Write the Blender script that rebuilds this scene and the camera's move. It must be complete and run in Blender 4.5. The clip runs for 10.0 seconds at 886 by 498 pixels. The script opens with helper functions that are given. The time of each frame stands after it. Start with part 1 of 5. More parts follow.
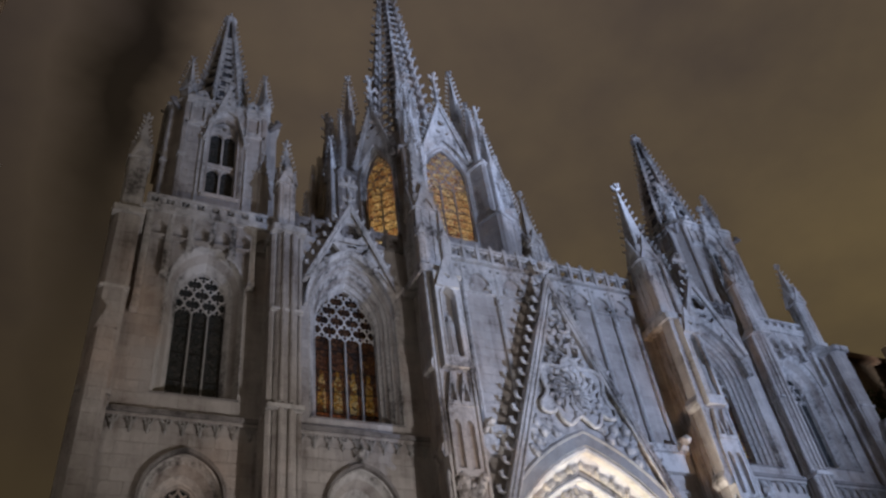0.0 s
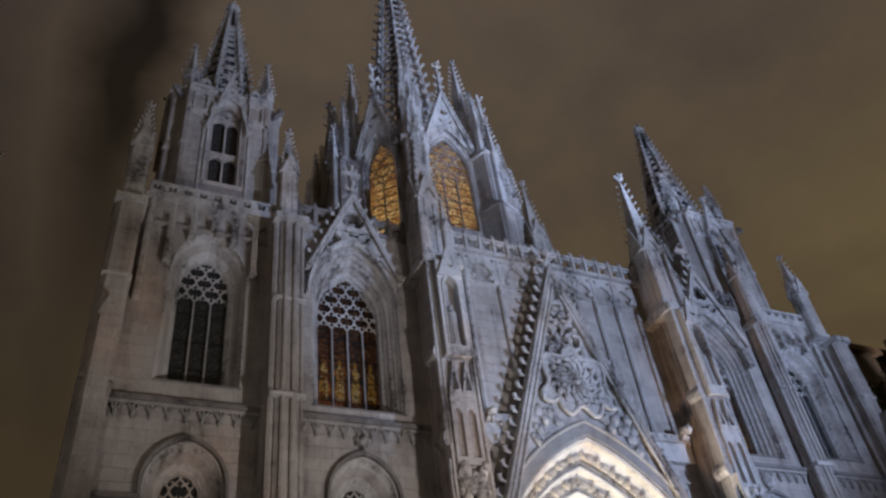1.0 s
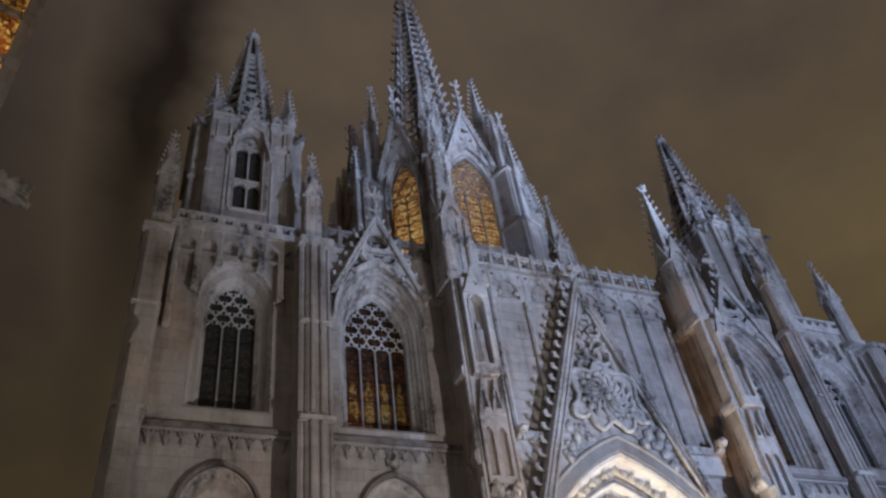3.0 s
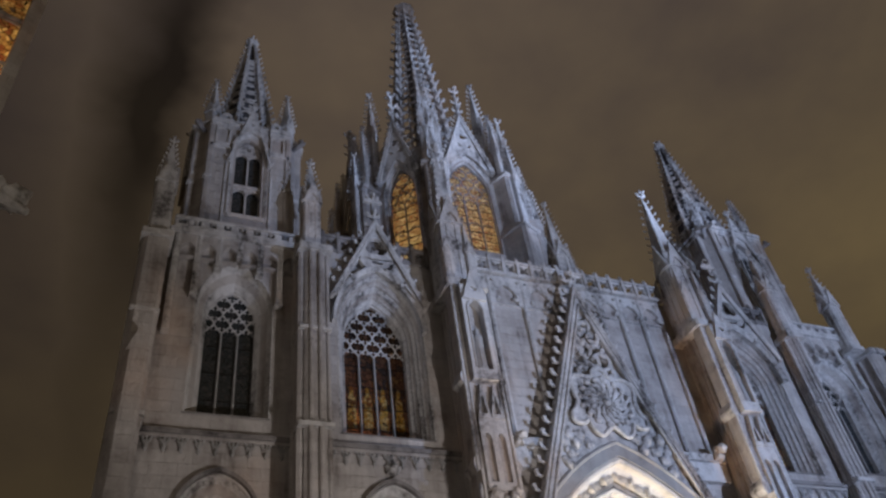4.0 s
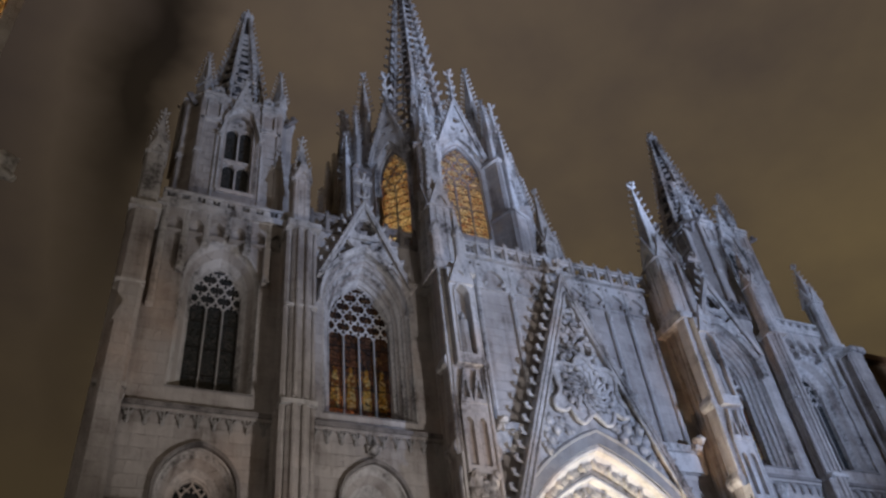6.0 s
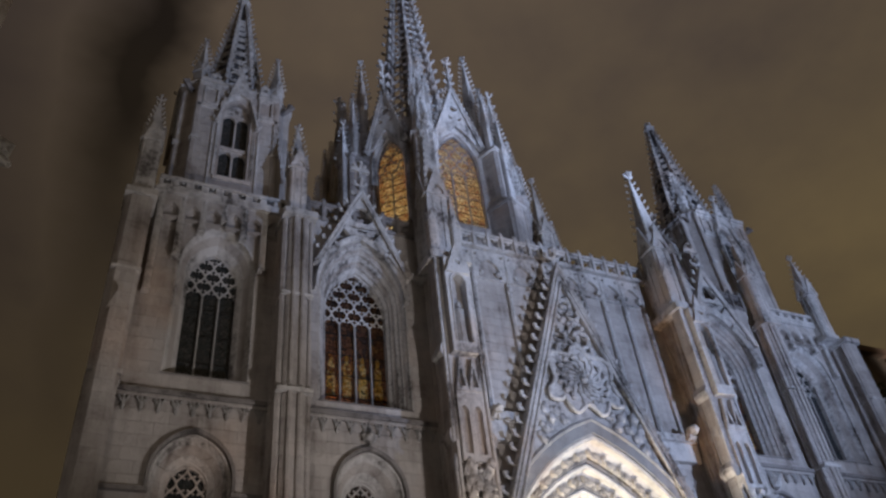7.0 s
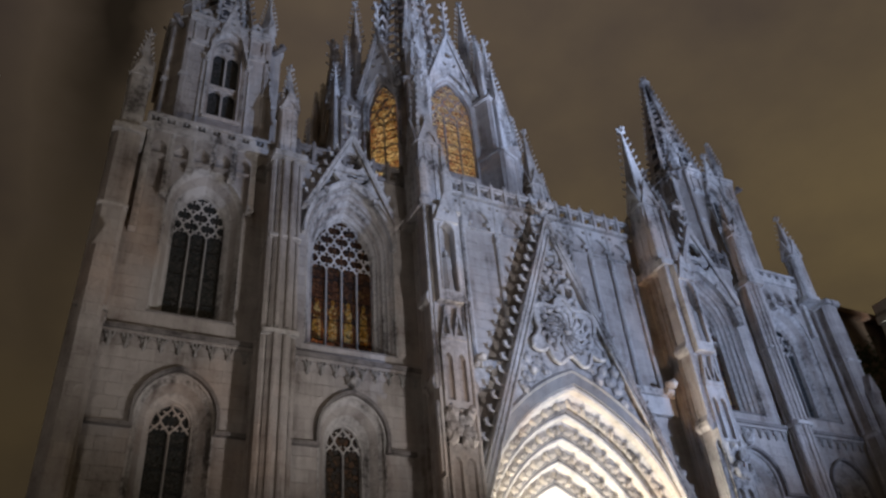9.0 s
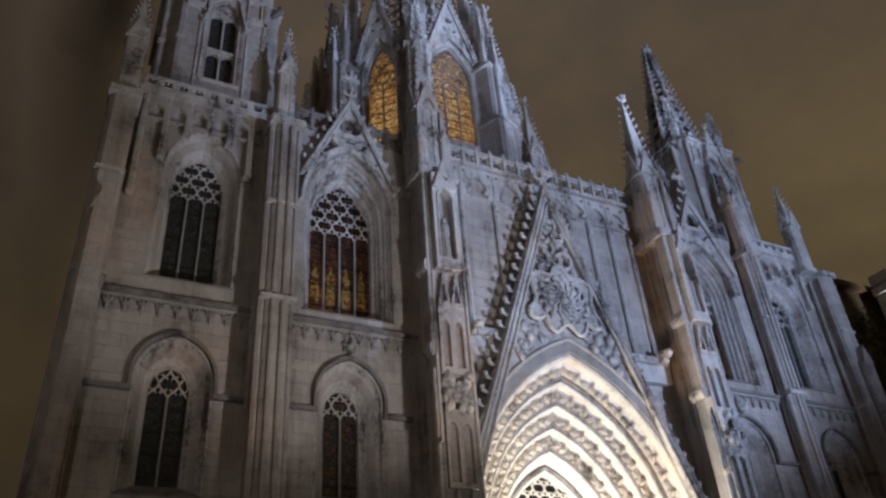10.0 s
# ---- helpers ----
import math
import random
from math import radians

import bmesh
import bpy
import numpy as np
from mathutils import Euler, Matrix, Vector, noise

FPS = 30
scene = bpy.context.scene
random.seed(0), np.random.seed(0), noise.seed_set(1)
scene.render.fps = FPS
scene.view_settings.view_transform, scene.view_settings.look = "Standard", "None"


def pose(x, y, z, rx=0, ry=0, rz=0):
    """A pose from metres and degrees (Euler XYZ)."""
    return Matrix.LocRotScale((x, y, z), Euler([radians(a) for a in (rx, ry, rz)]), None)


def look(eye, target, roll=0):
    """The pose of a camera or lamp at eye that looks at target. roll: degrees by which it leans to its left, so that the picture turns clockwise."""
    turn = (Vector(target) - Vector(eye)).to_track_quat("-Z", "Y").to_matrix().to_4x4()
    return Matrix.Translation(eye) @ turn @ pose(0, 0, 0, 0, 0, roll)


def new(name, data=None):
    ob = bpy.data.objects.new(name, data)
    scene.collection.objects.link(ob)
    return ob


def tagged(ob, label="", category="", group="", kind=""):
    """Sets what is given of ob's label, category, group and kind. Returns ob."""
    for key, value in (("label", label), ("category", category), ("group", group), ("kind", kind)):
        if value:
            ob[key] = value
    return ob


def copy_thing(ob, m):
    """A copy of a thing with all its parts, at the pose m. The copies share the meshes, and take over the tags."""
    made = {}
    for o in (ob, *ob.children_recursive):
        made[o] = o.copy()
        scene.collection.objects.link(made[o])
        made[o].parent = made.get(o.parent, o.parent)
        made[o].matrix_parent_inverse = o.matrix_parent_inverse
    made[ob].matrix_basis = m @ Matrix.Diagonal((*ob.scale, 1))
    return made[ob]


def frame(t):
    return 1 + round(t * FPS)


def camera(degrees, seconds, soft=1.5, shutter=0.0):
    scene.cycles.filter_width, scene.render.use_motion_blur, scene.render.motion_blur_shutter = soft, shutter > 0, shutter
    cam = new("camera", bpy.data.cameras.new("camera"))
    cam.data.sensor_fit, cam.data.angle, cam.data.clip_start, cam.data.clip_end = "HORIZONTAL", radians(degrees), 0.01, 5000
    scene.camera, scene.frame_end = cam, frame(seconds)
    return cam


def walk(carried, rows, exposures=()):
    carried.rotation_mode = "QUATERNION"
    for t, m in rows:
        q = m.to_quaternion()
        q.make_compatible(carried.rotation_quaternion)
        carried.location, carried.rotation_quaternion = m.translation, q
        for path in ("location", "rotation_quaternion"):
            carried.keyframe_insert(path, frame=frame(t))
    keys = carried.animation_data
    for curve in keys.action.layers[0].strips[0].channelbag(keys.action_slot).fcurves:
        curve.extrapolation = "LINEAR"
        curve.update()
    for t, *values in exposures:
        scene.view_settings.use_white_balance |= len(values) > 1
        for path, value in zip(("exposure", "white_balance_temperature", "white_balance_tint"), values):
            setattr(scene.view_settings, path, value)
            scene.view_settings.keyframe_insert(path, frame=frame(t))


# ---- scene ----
# ---- camera: a hand-held pan from one spot on the square ----
cam = camera(59.30, 10.0, soft=2.5)
EYE = (-20.57, -26.00, 1.60)
TURNS = [
    (0.0, 130.417, 6.461, -24.184),
    (0.5, 130.070, 6.151, -24.483),
    (1.0, 129.625, 6.149, -24.226),
    (1.5, 129.626, 6.504, -23.625),
    (2.0, 130.740, 6.464, -22.833),
    (2.5, 130.845, 6.425, -21.977),
    (3.8, 132.016, 6.525, -21.400),
    (4.0, 131.696, 6.525, -21.619),
    (4.5, 131.258, 6.592, -21.874),
    (5.0, 130.785, 6.749, -22.764),
    (6.5, 129.958, 5.027, -23.864),
    (7.0, 129.395, 5.313, -24.133),
    (7.5, 128.654, 5.034, -24.105),
    (8.0, 127.610, 4.629, -24.472),
    (8.5, 126.530, 4.550, -25.261),
    (9.0, 125.451, 4.186, -26.057),
    (9.5, 124.111, 4.186, -26.256),
    (10.0, 123.020, 3.765, -26.521),
]
walk(cam, [(t, pose(*EYE, rx, ry, rz)) for t, rx, ry, rz in TURNS])

# ---- world: brown city glow on night clouds ----
world = bpy.data.worlds.new("night_sky")
scene.world = world
world.use_nodes = True
wt = world.node_tree
wt.nodes.clear()


def wnode(kind, **kw):
    n = wt.nodes.new(kind)
    for k, v in kw.items():
        n.inputs[k].default_value = v
    return n


w_out = wnode("ShaderNodeOutputWorld")
w_bg = wnode("ShaderNodeBackground")
w_co = wnode("ShaderNodeTexCoord")
w_map = wnode("ShaderNodeMapping", Scale=(1.0, 1.0, 1.6))
w_n1 = wnode("ShaderNodeTexNoise", Scale=2.6, Detail=5.0, Roughness=0.55)
w_ramp = wt.nodes.new("ShaderNodeValToRGB")
w_ramp.color_ramp.elements[0].position, w_ramp.color_ramp.elements[0].color = 0.30, (0.053, 0.0405, 0.031, 1)
w_ramp.color_ramp.elements[1].position, w_ramp.color_ramp.elements[1].color = 0.62, (0.089, 0.0665, 0.0405, 1)
w_sep = wnode("ShaderNodeSeparateXYZ")
w_h = wnode("ShaderNodeMapRange")
w_h.inputs["From Min"].default_value, w_h.inputs["From Max"].default_value = 0.35, 0.9
w_mix = wt.nodes.new("ShaderNodeMix")
w_mix.data_type = "RGBA"
w_mix.blend_type = "MULTIPLY"
w_mix.inputs["Factor"].default_value = 1.0
w_tint = wt.nodes.new("ShaderNodeValToRGB")
w_tint.color_ramp.elements[0].color = (1.04, 0.99, 0.66, 1)
w_tint.color_ramp.elements[1].color = (0.80, 0.80, 0.98, 1)
wt.links.new(w_co.outputs["Generated"], w_map.inputs["Vector"])
wt.links.new(w_map.outputs["Vector"], w_n1.inputs["Vector"])
wt.links.new(w_n1.outputs["Fac"], w_ramp.inputs["Fac"])
wt.links.new(w_co.outputs["Generated"], w_sep.inputs["Vector"])
wt.links.new(w_sep.outputs["Z"], w_h.inputs["Value"])
wt.links.new(w_h.outputs["Result"], w_tint.inputs["Fac"])
wt.links.new(w_ramp.outputs["Color"], w_mix.inputs["A"])
wt.links.new(w_tint.outputs["Color"], w_mix.inputs["B"])
# dark cloud streak beside the bell tower
w_off = wt.nodes.new("ShaderNodeVectorMath")
w_off.operation = "MULTIPLY_ADD"
w_off.inputs[1].default_value = (0.19, 0.15, 0.15)
wt.links.new(w_n1.outputs["Color"], w_off.inputs[0])
wt.links.new(w_co.outputs["Generated"], w_off.inputs[2])
w_sc = wt.nodes.new("ShaderNodeVectorMath")
w_sc.operation = "MULTIPLY"
w_sc.inputs[1].default_value = (2.4, 0.42, 0.36)
w_sub = wt.nodes.new("ShaderNodeVectorMath")
w_sub.operation = "SUBTRACT"
w_sub.inputs[1].default_value = (0.084, 0.69, 0.855)
w_len = wt.nodes.new("ShaderNodeVectorMath")
w_len.operation = "LENGTH"
wt.links.new(w_off.outputs["Vector"], w_sub.inputs[0])
wt.links.new(w_sub.outputs["Vector"], w_sc.inputs[0])
wt.links.new(w_sc.outputs["Vector"], w_len.inputs[0])
w_dk = wnode("ShaderNodeMapRange")
w_dk.inputs["From Min"].default_value, w_dk.inputs["From Max"].default_value = 0.03, 0.185
w_dk.inputs["To Min"].default_value, w_dk.inputs["To Max"].default_value = 0.2, 1.0
wt.links.new(w_len.outputs["Value"], w_dk.inputs["Value"])
w_mul = wt.nodes.new("ShaderNodeVectorMath")
w_mul.operation = "SCALE"
w_side = wnode("ShaderNodeMapRange")
w_side.inputs["From Min"].default_value, w_side.inputs["From Max"].default_value = 0.24, 0.66
w_fade = wt.nodes.new("ShaderNodeValToRGB")
w_fade.color_ramp.elements[0].color = (0.35, 0.35, 0.44, 1)
w_fade.color_ramp.elements[1].color = (1.0, 1.0, 1.0, 1)
w_lean = wt.nodes.new("ShaderNodeMath")
w_lean.operation = "MULTIPLY_ADD"
w_lean.inputs[1].default_value = 0.6
wt.links.new(w_sep.outputs["Z"], w_lean.inputs[0])
wt.links.new(w_sep.outputs["X"], w_lean.inputs[2])
wt.links.new(w_lean.outputs["Value"], w_side.inputs["Value"])
wt.links.new(w_side.outputs["Result"], w_fade.inputs["Fac"])
w_both = wt.nodes.new("ShaderNodeMix")
w_both.data_type, w_both.blend_type = "RGBA", "MULTIPLY"
w_both.inputs["Factor"].default_value = 1.0
wt.links.new(w_mix.outputs["Result"], w_both.inputs["A"])
wt.links.new(w_fade.outputs["Color"], w_both.inputs["B"])
wt.links.new(w_both.outputs["Result"], w_mul.inputs[0])
wt.links.new(w_dk.outputs["Result"], w_mul.inputs["Scale"])
wt.links.new(w_mul.outputs["Vector"], w_bg.inputs["Color"])
w_bg.inputs["Strength"].default_value = 1.42
wt.links.new(w_bg.outputs["Background"], w_out.inputs["Surface"])


# ---- lights: floodlights on the square, lamps in the portal and behind the glass, added unseen lamps ----
def lamp(name, kind, eye, target, watts, color, size=1.0, angle=60):
    data = bpy.data.lights.new(name, kind)
    data.energy, data.color = watts, color
    if kind == "AREA":
        data.size = size
    else:
        data.shadow_soft_size = size
    if kind == "SPOT":
        data.spot_size, data.spot_blend = radians(angle), 0.6
    ob = new(name, data)
    ob.matrix_world = look(eye, target)
    return ob


BLUE = (0.52, 0.65, 1.0)
lamp("floodlight", "SPOT", (12.5, -39, 6), (3.6, 1, 30), 58500, BLUE, 0.7, 55)
lamp("floodlight", "SPOT", (-6.5, -18, 1.2), (-14.3, 0, 29.5), 7200, (1.0, 0.92, 0.905), 0.4, 68)
lamp("floodlight", "SPOT", (32, -36, 6), (-3.5, 10, 53), 195000, BLUE, 0.6, 22)
# unseen extra light, added to brighten the lantern's left gable
lamp("floodlight", "SPOT", (-14, -50, 8), (-1, 10, 53), 10500, (0.66, 0.72, 1.0), 0.8, 27)
# added warm fill behind the camera: lifts the left faces and the house corner
lamp("unseen_lamp", "POINT", (-26, -30, 5), (0, 0, 0), 2100, (1.0, 0.88, 0.78), 0.3)
# unseen spot with an assumed position, for the orange flank of the right buttress
lamp("unseen_lamp", "SPOT", (-4.6, -6.0, 2), (5.5, -1.8, 18.0), 4200, (1.0, 0.62, 0.36), 0.2, 20)
lamp("portal_lamp", "AREA", (-0.75, -0.8, 4.0), (-0.75, 1.2, 13.0), 2050, (1.0, 0.93, 0.83), 3.0)
# unseen extra light, added to whiten the cornice of the white house
lamp("floodlight", "SPOT", (41, -16, 2), (38.5, 3.6, 29.5), 60000, (1.0, 0.97, 0.92), 0.4, 21)
lamp("interior_lamp", "POINT", (-0.75, 13, 36.5), (0, 0, 0), 1900, (1.0, 0.96, 0.86), 1.2)
for sx in (-10.9, 9.9):
    lamp("interior_lamp", "POINT", (sx - 0.9, 3.0, 17.9), (0, 0, 0), 250, (1.0, 0.70, 0.36), 0.4)


# ---- materials ----
def material(name, rough=0.8, metal=0.0):
    m = bpy.data.materials.new(name)
    m.use_nodes = True
    b = m.node_tree.nodes["Principled BSDF"]
    b.inputs["Roughness"].default_value, b.inputs["Metallic"].default_value = rough, metal
    return m, m.node_tree, b


def stone(name, light, dark, grain=1.0, joints=True, fleck=0.8):
    m, nt, b = material(name, 0.88)
    N, L = nt.nodes.new, nt.links.new
    co = N("ShaderNodeNewGeometry")
    big, fine, streak = N("ShaderNodeTexNoise"), N("ShaderNodeTexNoise"), N("ShaderNodeTexNoise")
    big.inputs["Scale"].default_value, big.inputs["Detail"].default_value = 0.55, 6
    fine.inputs["Scale"].default_value, fine.inputs["Detail"].default_value = 3.2 * grain, 7
    fine.inputs["Roughness"].default_value = 0.65
    mp = N("ShaderNodeMapping")
    mp.inputs["Scale"].default_value = (1.7, 1.7, 0.16)
    L(co.outputs["Position"], mp.inputs["Vector"])
    L(mp.outputs["Vector"], streak.inputs["Vector"])
    streak.inputs["Scale"].default_value, streak.inputs["Detail"].default_value = 1.3, 5
    for n in (big, fine):
        L(co.outputs["Position"], n.inputs["Vector"])
    add = N("ShaderNodeMath")
    add.operation = "MULTIPLY_ADD"
    L(streak.outputs["Fac"], add.inputs[0])
    add.inputs[1].default_value = 0.85
    L(big.outputs["Fac"], add.inputs[2])
    add2 = N("ShaderNodeMath")
    add2.operation = "MULTIPLY_ADD"
    L(fine.outputs["Fac"], add2.inputs[0])
    add2.inputs[1].default_value = fleck
    L(add.outputs["Value"], add2.inputs[2])
    span = N("ShaderNodeMapRange")
    span.inputs["From Min"].default_value, span.inputs["From Max"].default_value = 0.57 + fleck * 0.5, 1.12 + fleck * 0.55
    L(add2.outputs["Value"], span.inputs["Value"])
    ramp = N("ShaderNodeValToRGB")
    e = ramp.color_ramp.elements
    e[0].position, e[0].color = 0.12, (*dark, 1)
    e[1].position, e[1].color = 0.85, (*light, 1)
    mid = e.new(0.45)
    mid.color = (*[0.62 * l + 0.38 * d for l, d in zip(light, dark)], 1)
    L(span.outputs["Result"], ramp.inputs["Fac"])
    colour = ramp.outputs["Color"]
    rust = N("ShaderNodeTexNoise")
    rust.inputs["Scale"].default_value, rust.inputs["Detail"].default_value = 0.22, 4
    L(co.outputs["Position"], rust.inputs["Vector"])
    rr = N("ShaderNodeMapRange")
    rr.inputs["From Min"].default_value, rr.inputs["From Max"].default_value = 0.52, 0.68
    rr.inputs["To Max"].default_value = 0.55
    L(rust.outputs["Fac"], rr.inputs["Value"])
    rm = N("ShaderNodeMix")
    rm.data_type, rm.blend_type = "RGBA", "MULTIPLY"
    L(rr.outputs["Result"], rm.inputs["Factor"])
    L(colour, rm.inputs["A"])
    rm.inputs["B"].default_value = (1.0, 0.78, 0.62, 1)
    colour = rm.outputs["Result"]
    bump = N("ShaderNodeBump")
    bump.inputs["Strength"].default_value, bump.inputs["Distance"].default_value = 0.8, 0.14
    height = fine.outputs["Fac"]
    if joints:
        sw = N("ShaderNodeSeparateXYZ")
        L(co.outputs["Position"], sw.inputs["Vector"])
        sm = N("ShaderNodeMath")
        L(sw.outputs["X"], sm.inputs[0])
        if name != "paving":
            L(sw.outputs["Y"], sm.inputs[1])
        else:
            sm.inputs[1].default_value = 0.0
        cm = N("ShaderNodeCombineXYZ")
        L(sm.outputs["Value"], cm.inputs["X"])
        L(sw.outputs["Y" if name == "paving" else "Z"], cm.inputs["Y"])
        br = N("ShaderNodeTexBrick")
        br.inputs["Scale"].default_value = 1.0
        br.inputs["Brick Width"].default_value, br.inputs["Row Height"].default_value = 0.95, 0.48
        br.inputs["Mortar Size"].default_value, br.inputs["Mortar Smooth"].default_value = 0.014, 0.4
        br.inputs["Color1"].default_value = (1, 1, 1, 1)
        br.inputs["Color2"].default_value = (0.66, 0.645, 0.65, 1)
        br.inputs["Mortar"].default_value = (0.62, 0.60, 0.58, 1)
        L(cm.outputs["Vector"], br.inputs["Vector"])
        mx = N("ShaderNodeMix")
        mx.data_type, mx.blend_type = "RGBA", "MULTIPLY"
        mx.inputs["Factor"].default_value = 0.42
        L(colour, mx.inputs["A"])
        L(br.outputs["Color"], mx.inputs["B"])
        colour = mx.outputs["Result"]
        hs = N("ShaderNodeMath")
        hs.operation = "SUBTRACT"
        L(fine.outputs["Fac"], hs.inputs[0])
        L(br.outputs["Fac"], hs.inputs[1])
        height = hs.outputs["Value"]
    L(colour, b.inputs["Base Color"])
    L(height, bump.inputs["Height"])
    L(bump.outputs["Normal"], b.inputs["Normal"])
    return m


ASHLAR = stone("ashlar", (0.50, 0.475, 0.455), (0.19, 0.165, 0.15), fleck=0.4)
CARVED = stone("carved_stone", (0.60, 0.59, 0.58), (0.105, 0.098, 0.094), 1.5, False)
DARKSTONE = stone("weathered_and_shaded_stone", (0.26, 0.245, 0.24), (0.06, 0.055, 0.055), 1.4, False)
GREYSTONE = stone("grey_and_shaded_stone", (0.36, 0.355, 0.35), (0.22, 0.215, 0.21), 1.2, False, 0.4)
SLATE = stone("soot_black_stone", (0.10, 0.10, 0.11), (0.025, 0.025, 0.028), 1.4, False)
PALE = stone("pale_portal_stone", (0.68, 0.64, 0.58), (0.46, 0.43, 0.39), 1.8, False)
# figures: random grime, and their shadowed sides put into a darker tone than PALE
GRIMED_SHADED = stone("grimed_and_shaded_carving", (0.60, 0.54, 0.46), (0.15, 0.125, 0.10), 3.0, False)
PAVING = stone("paving", (0.22, 0.21, 0.20), (0.10, 0.10, 0.10), 1.0, True, 0.4)
ROOF = stone("roof_tiles", (0.16, 0.10, 0.07), (0.06, 0.045, 0.035), 1.0, False)
BROWN = stone("brown_render", (0.17, 0.13, 0.10), (0.09, 0.07, 0.055), 1.0, False, 0.5)
WHITE = stone("white_render", (0.75, 0.75, 0.74), (0.55, 0.55, 0.54), 1.0, False)
LEAF = stone("dark_foliage", (0.06, 0.085, 0.03), (0.02, 0.03, 0.012), 3.0, False)
IRON, _, _b = material("iron", 0.6, 0.6)
_b.inputs["Base Color"].default_value = (0.03, 0.03, 0.03, 1)
TIMBER, _, _b = material("door_timber", 0.6)
_b.inputs["Base Color"].default_value = (0.10, 0.055, 0.03, 1)


def glass(name, stops, scale, through_light=True):
    """Leaded glass: small quarries of colour that pass light, or plain dark glass."""
    m, nt, b = material(name, 0.25)
    N, L = nt.nodes.new, nt.links.new
    co = N("ShaderNodeTexCoord")
    vor = N("ShaderNodeTexVoronoi")
    vor.inputs["Scale"].default_value = scale
    L(co.outputs["Object"], vor.inputs["Vector"])
    sep = N("ShaderNodeSeparateColor")
    L(vor.outputs["Color"], sep.inputs["Color"])
    ramp = N("ShaderNodeValToRGB")
    ramp.color_ramp.interpolation = "CONSTANT"
    e = ramp.color_ramp.elements
    for i, (p, c) in enumerate(stops):
        el = e[i] if i < 2 else e.new(p)
        el.position, el.color = p, (*c, 1)
    L(sep.outputs["Red"], ramp.inputs["Fac"])
    edge = N("ShaderNodeTexVoronoi")
    edge.feature = "DISTANCE_TO_EDGE"
    edge.inputs["Scale"].default_value = scale
    L(co.outputs["Object"], edge.inputs["Vector"])
    lead = N("ShaderNodeMath")
    lead.operation = "GREATER_THAN"
    lead.inputs[1].default_value = 0.04
    L(edge.outputs["Distance"], lead.inputs[0])
    mx = N("ShaderNodeMix")
    mx.data_type = "RGBA"
    mx.inputs["A"].default_value = (0.01, 0.01, 0.01, 1)
    L(lead.outputs["Value"], mx.inputs["Factor"])
    L(ramp.outputs["Color"], mx.inputs["B"])
    L(mx.outputs["Result"], b.inputs["Base Color"])
    if through_light:
        tr = N("ShaderNodeBsdfTranslucent")
        L(mx.outputs["Result"], tr.inputs["Color"])
        mix = N("ShaderNodeMixShader")
        mix.inputs["Fac"].default_value = 0.8
        L(b.outputs["BSDF"], mix.inputs[1])
        L(tr.outputs["BSDF"], mix.inputs[2])
        L(mix.outputs["Shader"], nt.nodes["Material Output"].inputs["Surface"])
    return m


AMBER = glass("amber_stained_glass", [(0.0, (0.60, 0.47, 0.28)), (0.3, (0.78, 0.66, 0.44)), (0.55, (0.54, 0.36, 0.20)), (0.8, (0.42, 0.22, 0.14)), (0.94, (0.22, 0.19, 0.19))], 7.5)
RUBY = glass("ruby_stained_glass", [(0.0, (0.20, 0.12, 0.085)), (0.28, (0.25, 0.16, 0.11)), (0.5, (0.15, 0.10, 0.08)), (0.7, (0.11, 0.09, 0.085)), (0.9, (0.30, 0.20, 0.11))], 5.5)
GOLD = glass("golden_glass", [(0.0, (0.9, 0.66, 0.2)), (0.3, (0.95, 0.8, 0.4)), (0.6, (0.7, 0.42, 0.1)), (0.85, (0.4, 0.2, 0.08))], 7.0)
MUTED = glass("muted_stained_glass", [(0.0, (0.055, 0.042, 0.036)), (0.4, (0.045, 0.042, 0.042)), (0.7, (0.09, 0.055, 0.038))], 5.0, False)
DULL = glass("unlit_leaded_glass", [(0.0, (0.035, 0.04, 0.042)), (0.5, (0.05, 0.05, 0.05)), (0.8, (0.025, 0.03, 0.032))], 8.0, False)


# ---- building kit ----
from mathutils import geometry

AX = -0.75  # the axis of the facade


def arch(half, rise, n=12):
    """Points of a pointed arch from the right springing over the tip to the left one."""
    r = (half * half + rise * rise) / (2 * half)
    c = half - r
    end = math.atan2(rise, -c)
    right = [(c + r * math.cos(end * i / n), r * math.sin(end * i / n)) for i in range(n + 1)]
    return right + [(-x, z) for x, z in reversed(right[:-1])]


def opening(half, rise, z0, zs, n=12):
    """The outline of a pointed opening: sill at z0, springing at zs."""
    return [(half, z0)] + [(x, zs + z) for x, z in arch(half, rise, n)] + [(-half, z0)]


def ring(cx, cz, r, n=12, lobes=0, depth=0.3, turn=0.0):
    pts = []
    for i in range(n):
        a = 2 * math.pi * i / n
        k = r * (1 - depth + depth * abs(math.cos(lobes * (a - turn) / 2))) if lobes else r
        pts.append((cx + k * math.cos(a), cz + k * math.sin(a)))
    return pts


def drop(cx, cz, r, a, n=12):
    """A flame-shaped hole whose tip points along the angle a."""
    pts = []
    for i in range(n):
        t = 2 * math.pi * i / n
        x, z = r * 1.35 * math.cos(t), r * math.sin(t) * math.sin(t / 2 + 0.001) ** 1.4
        pts.append((cx + x * math.cos(a) - z * math.sin(a), cz + x * math.sin(a) + z * math.cos(a)))
    return pts


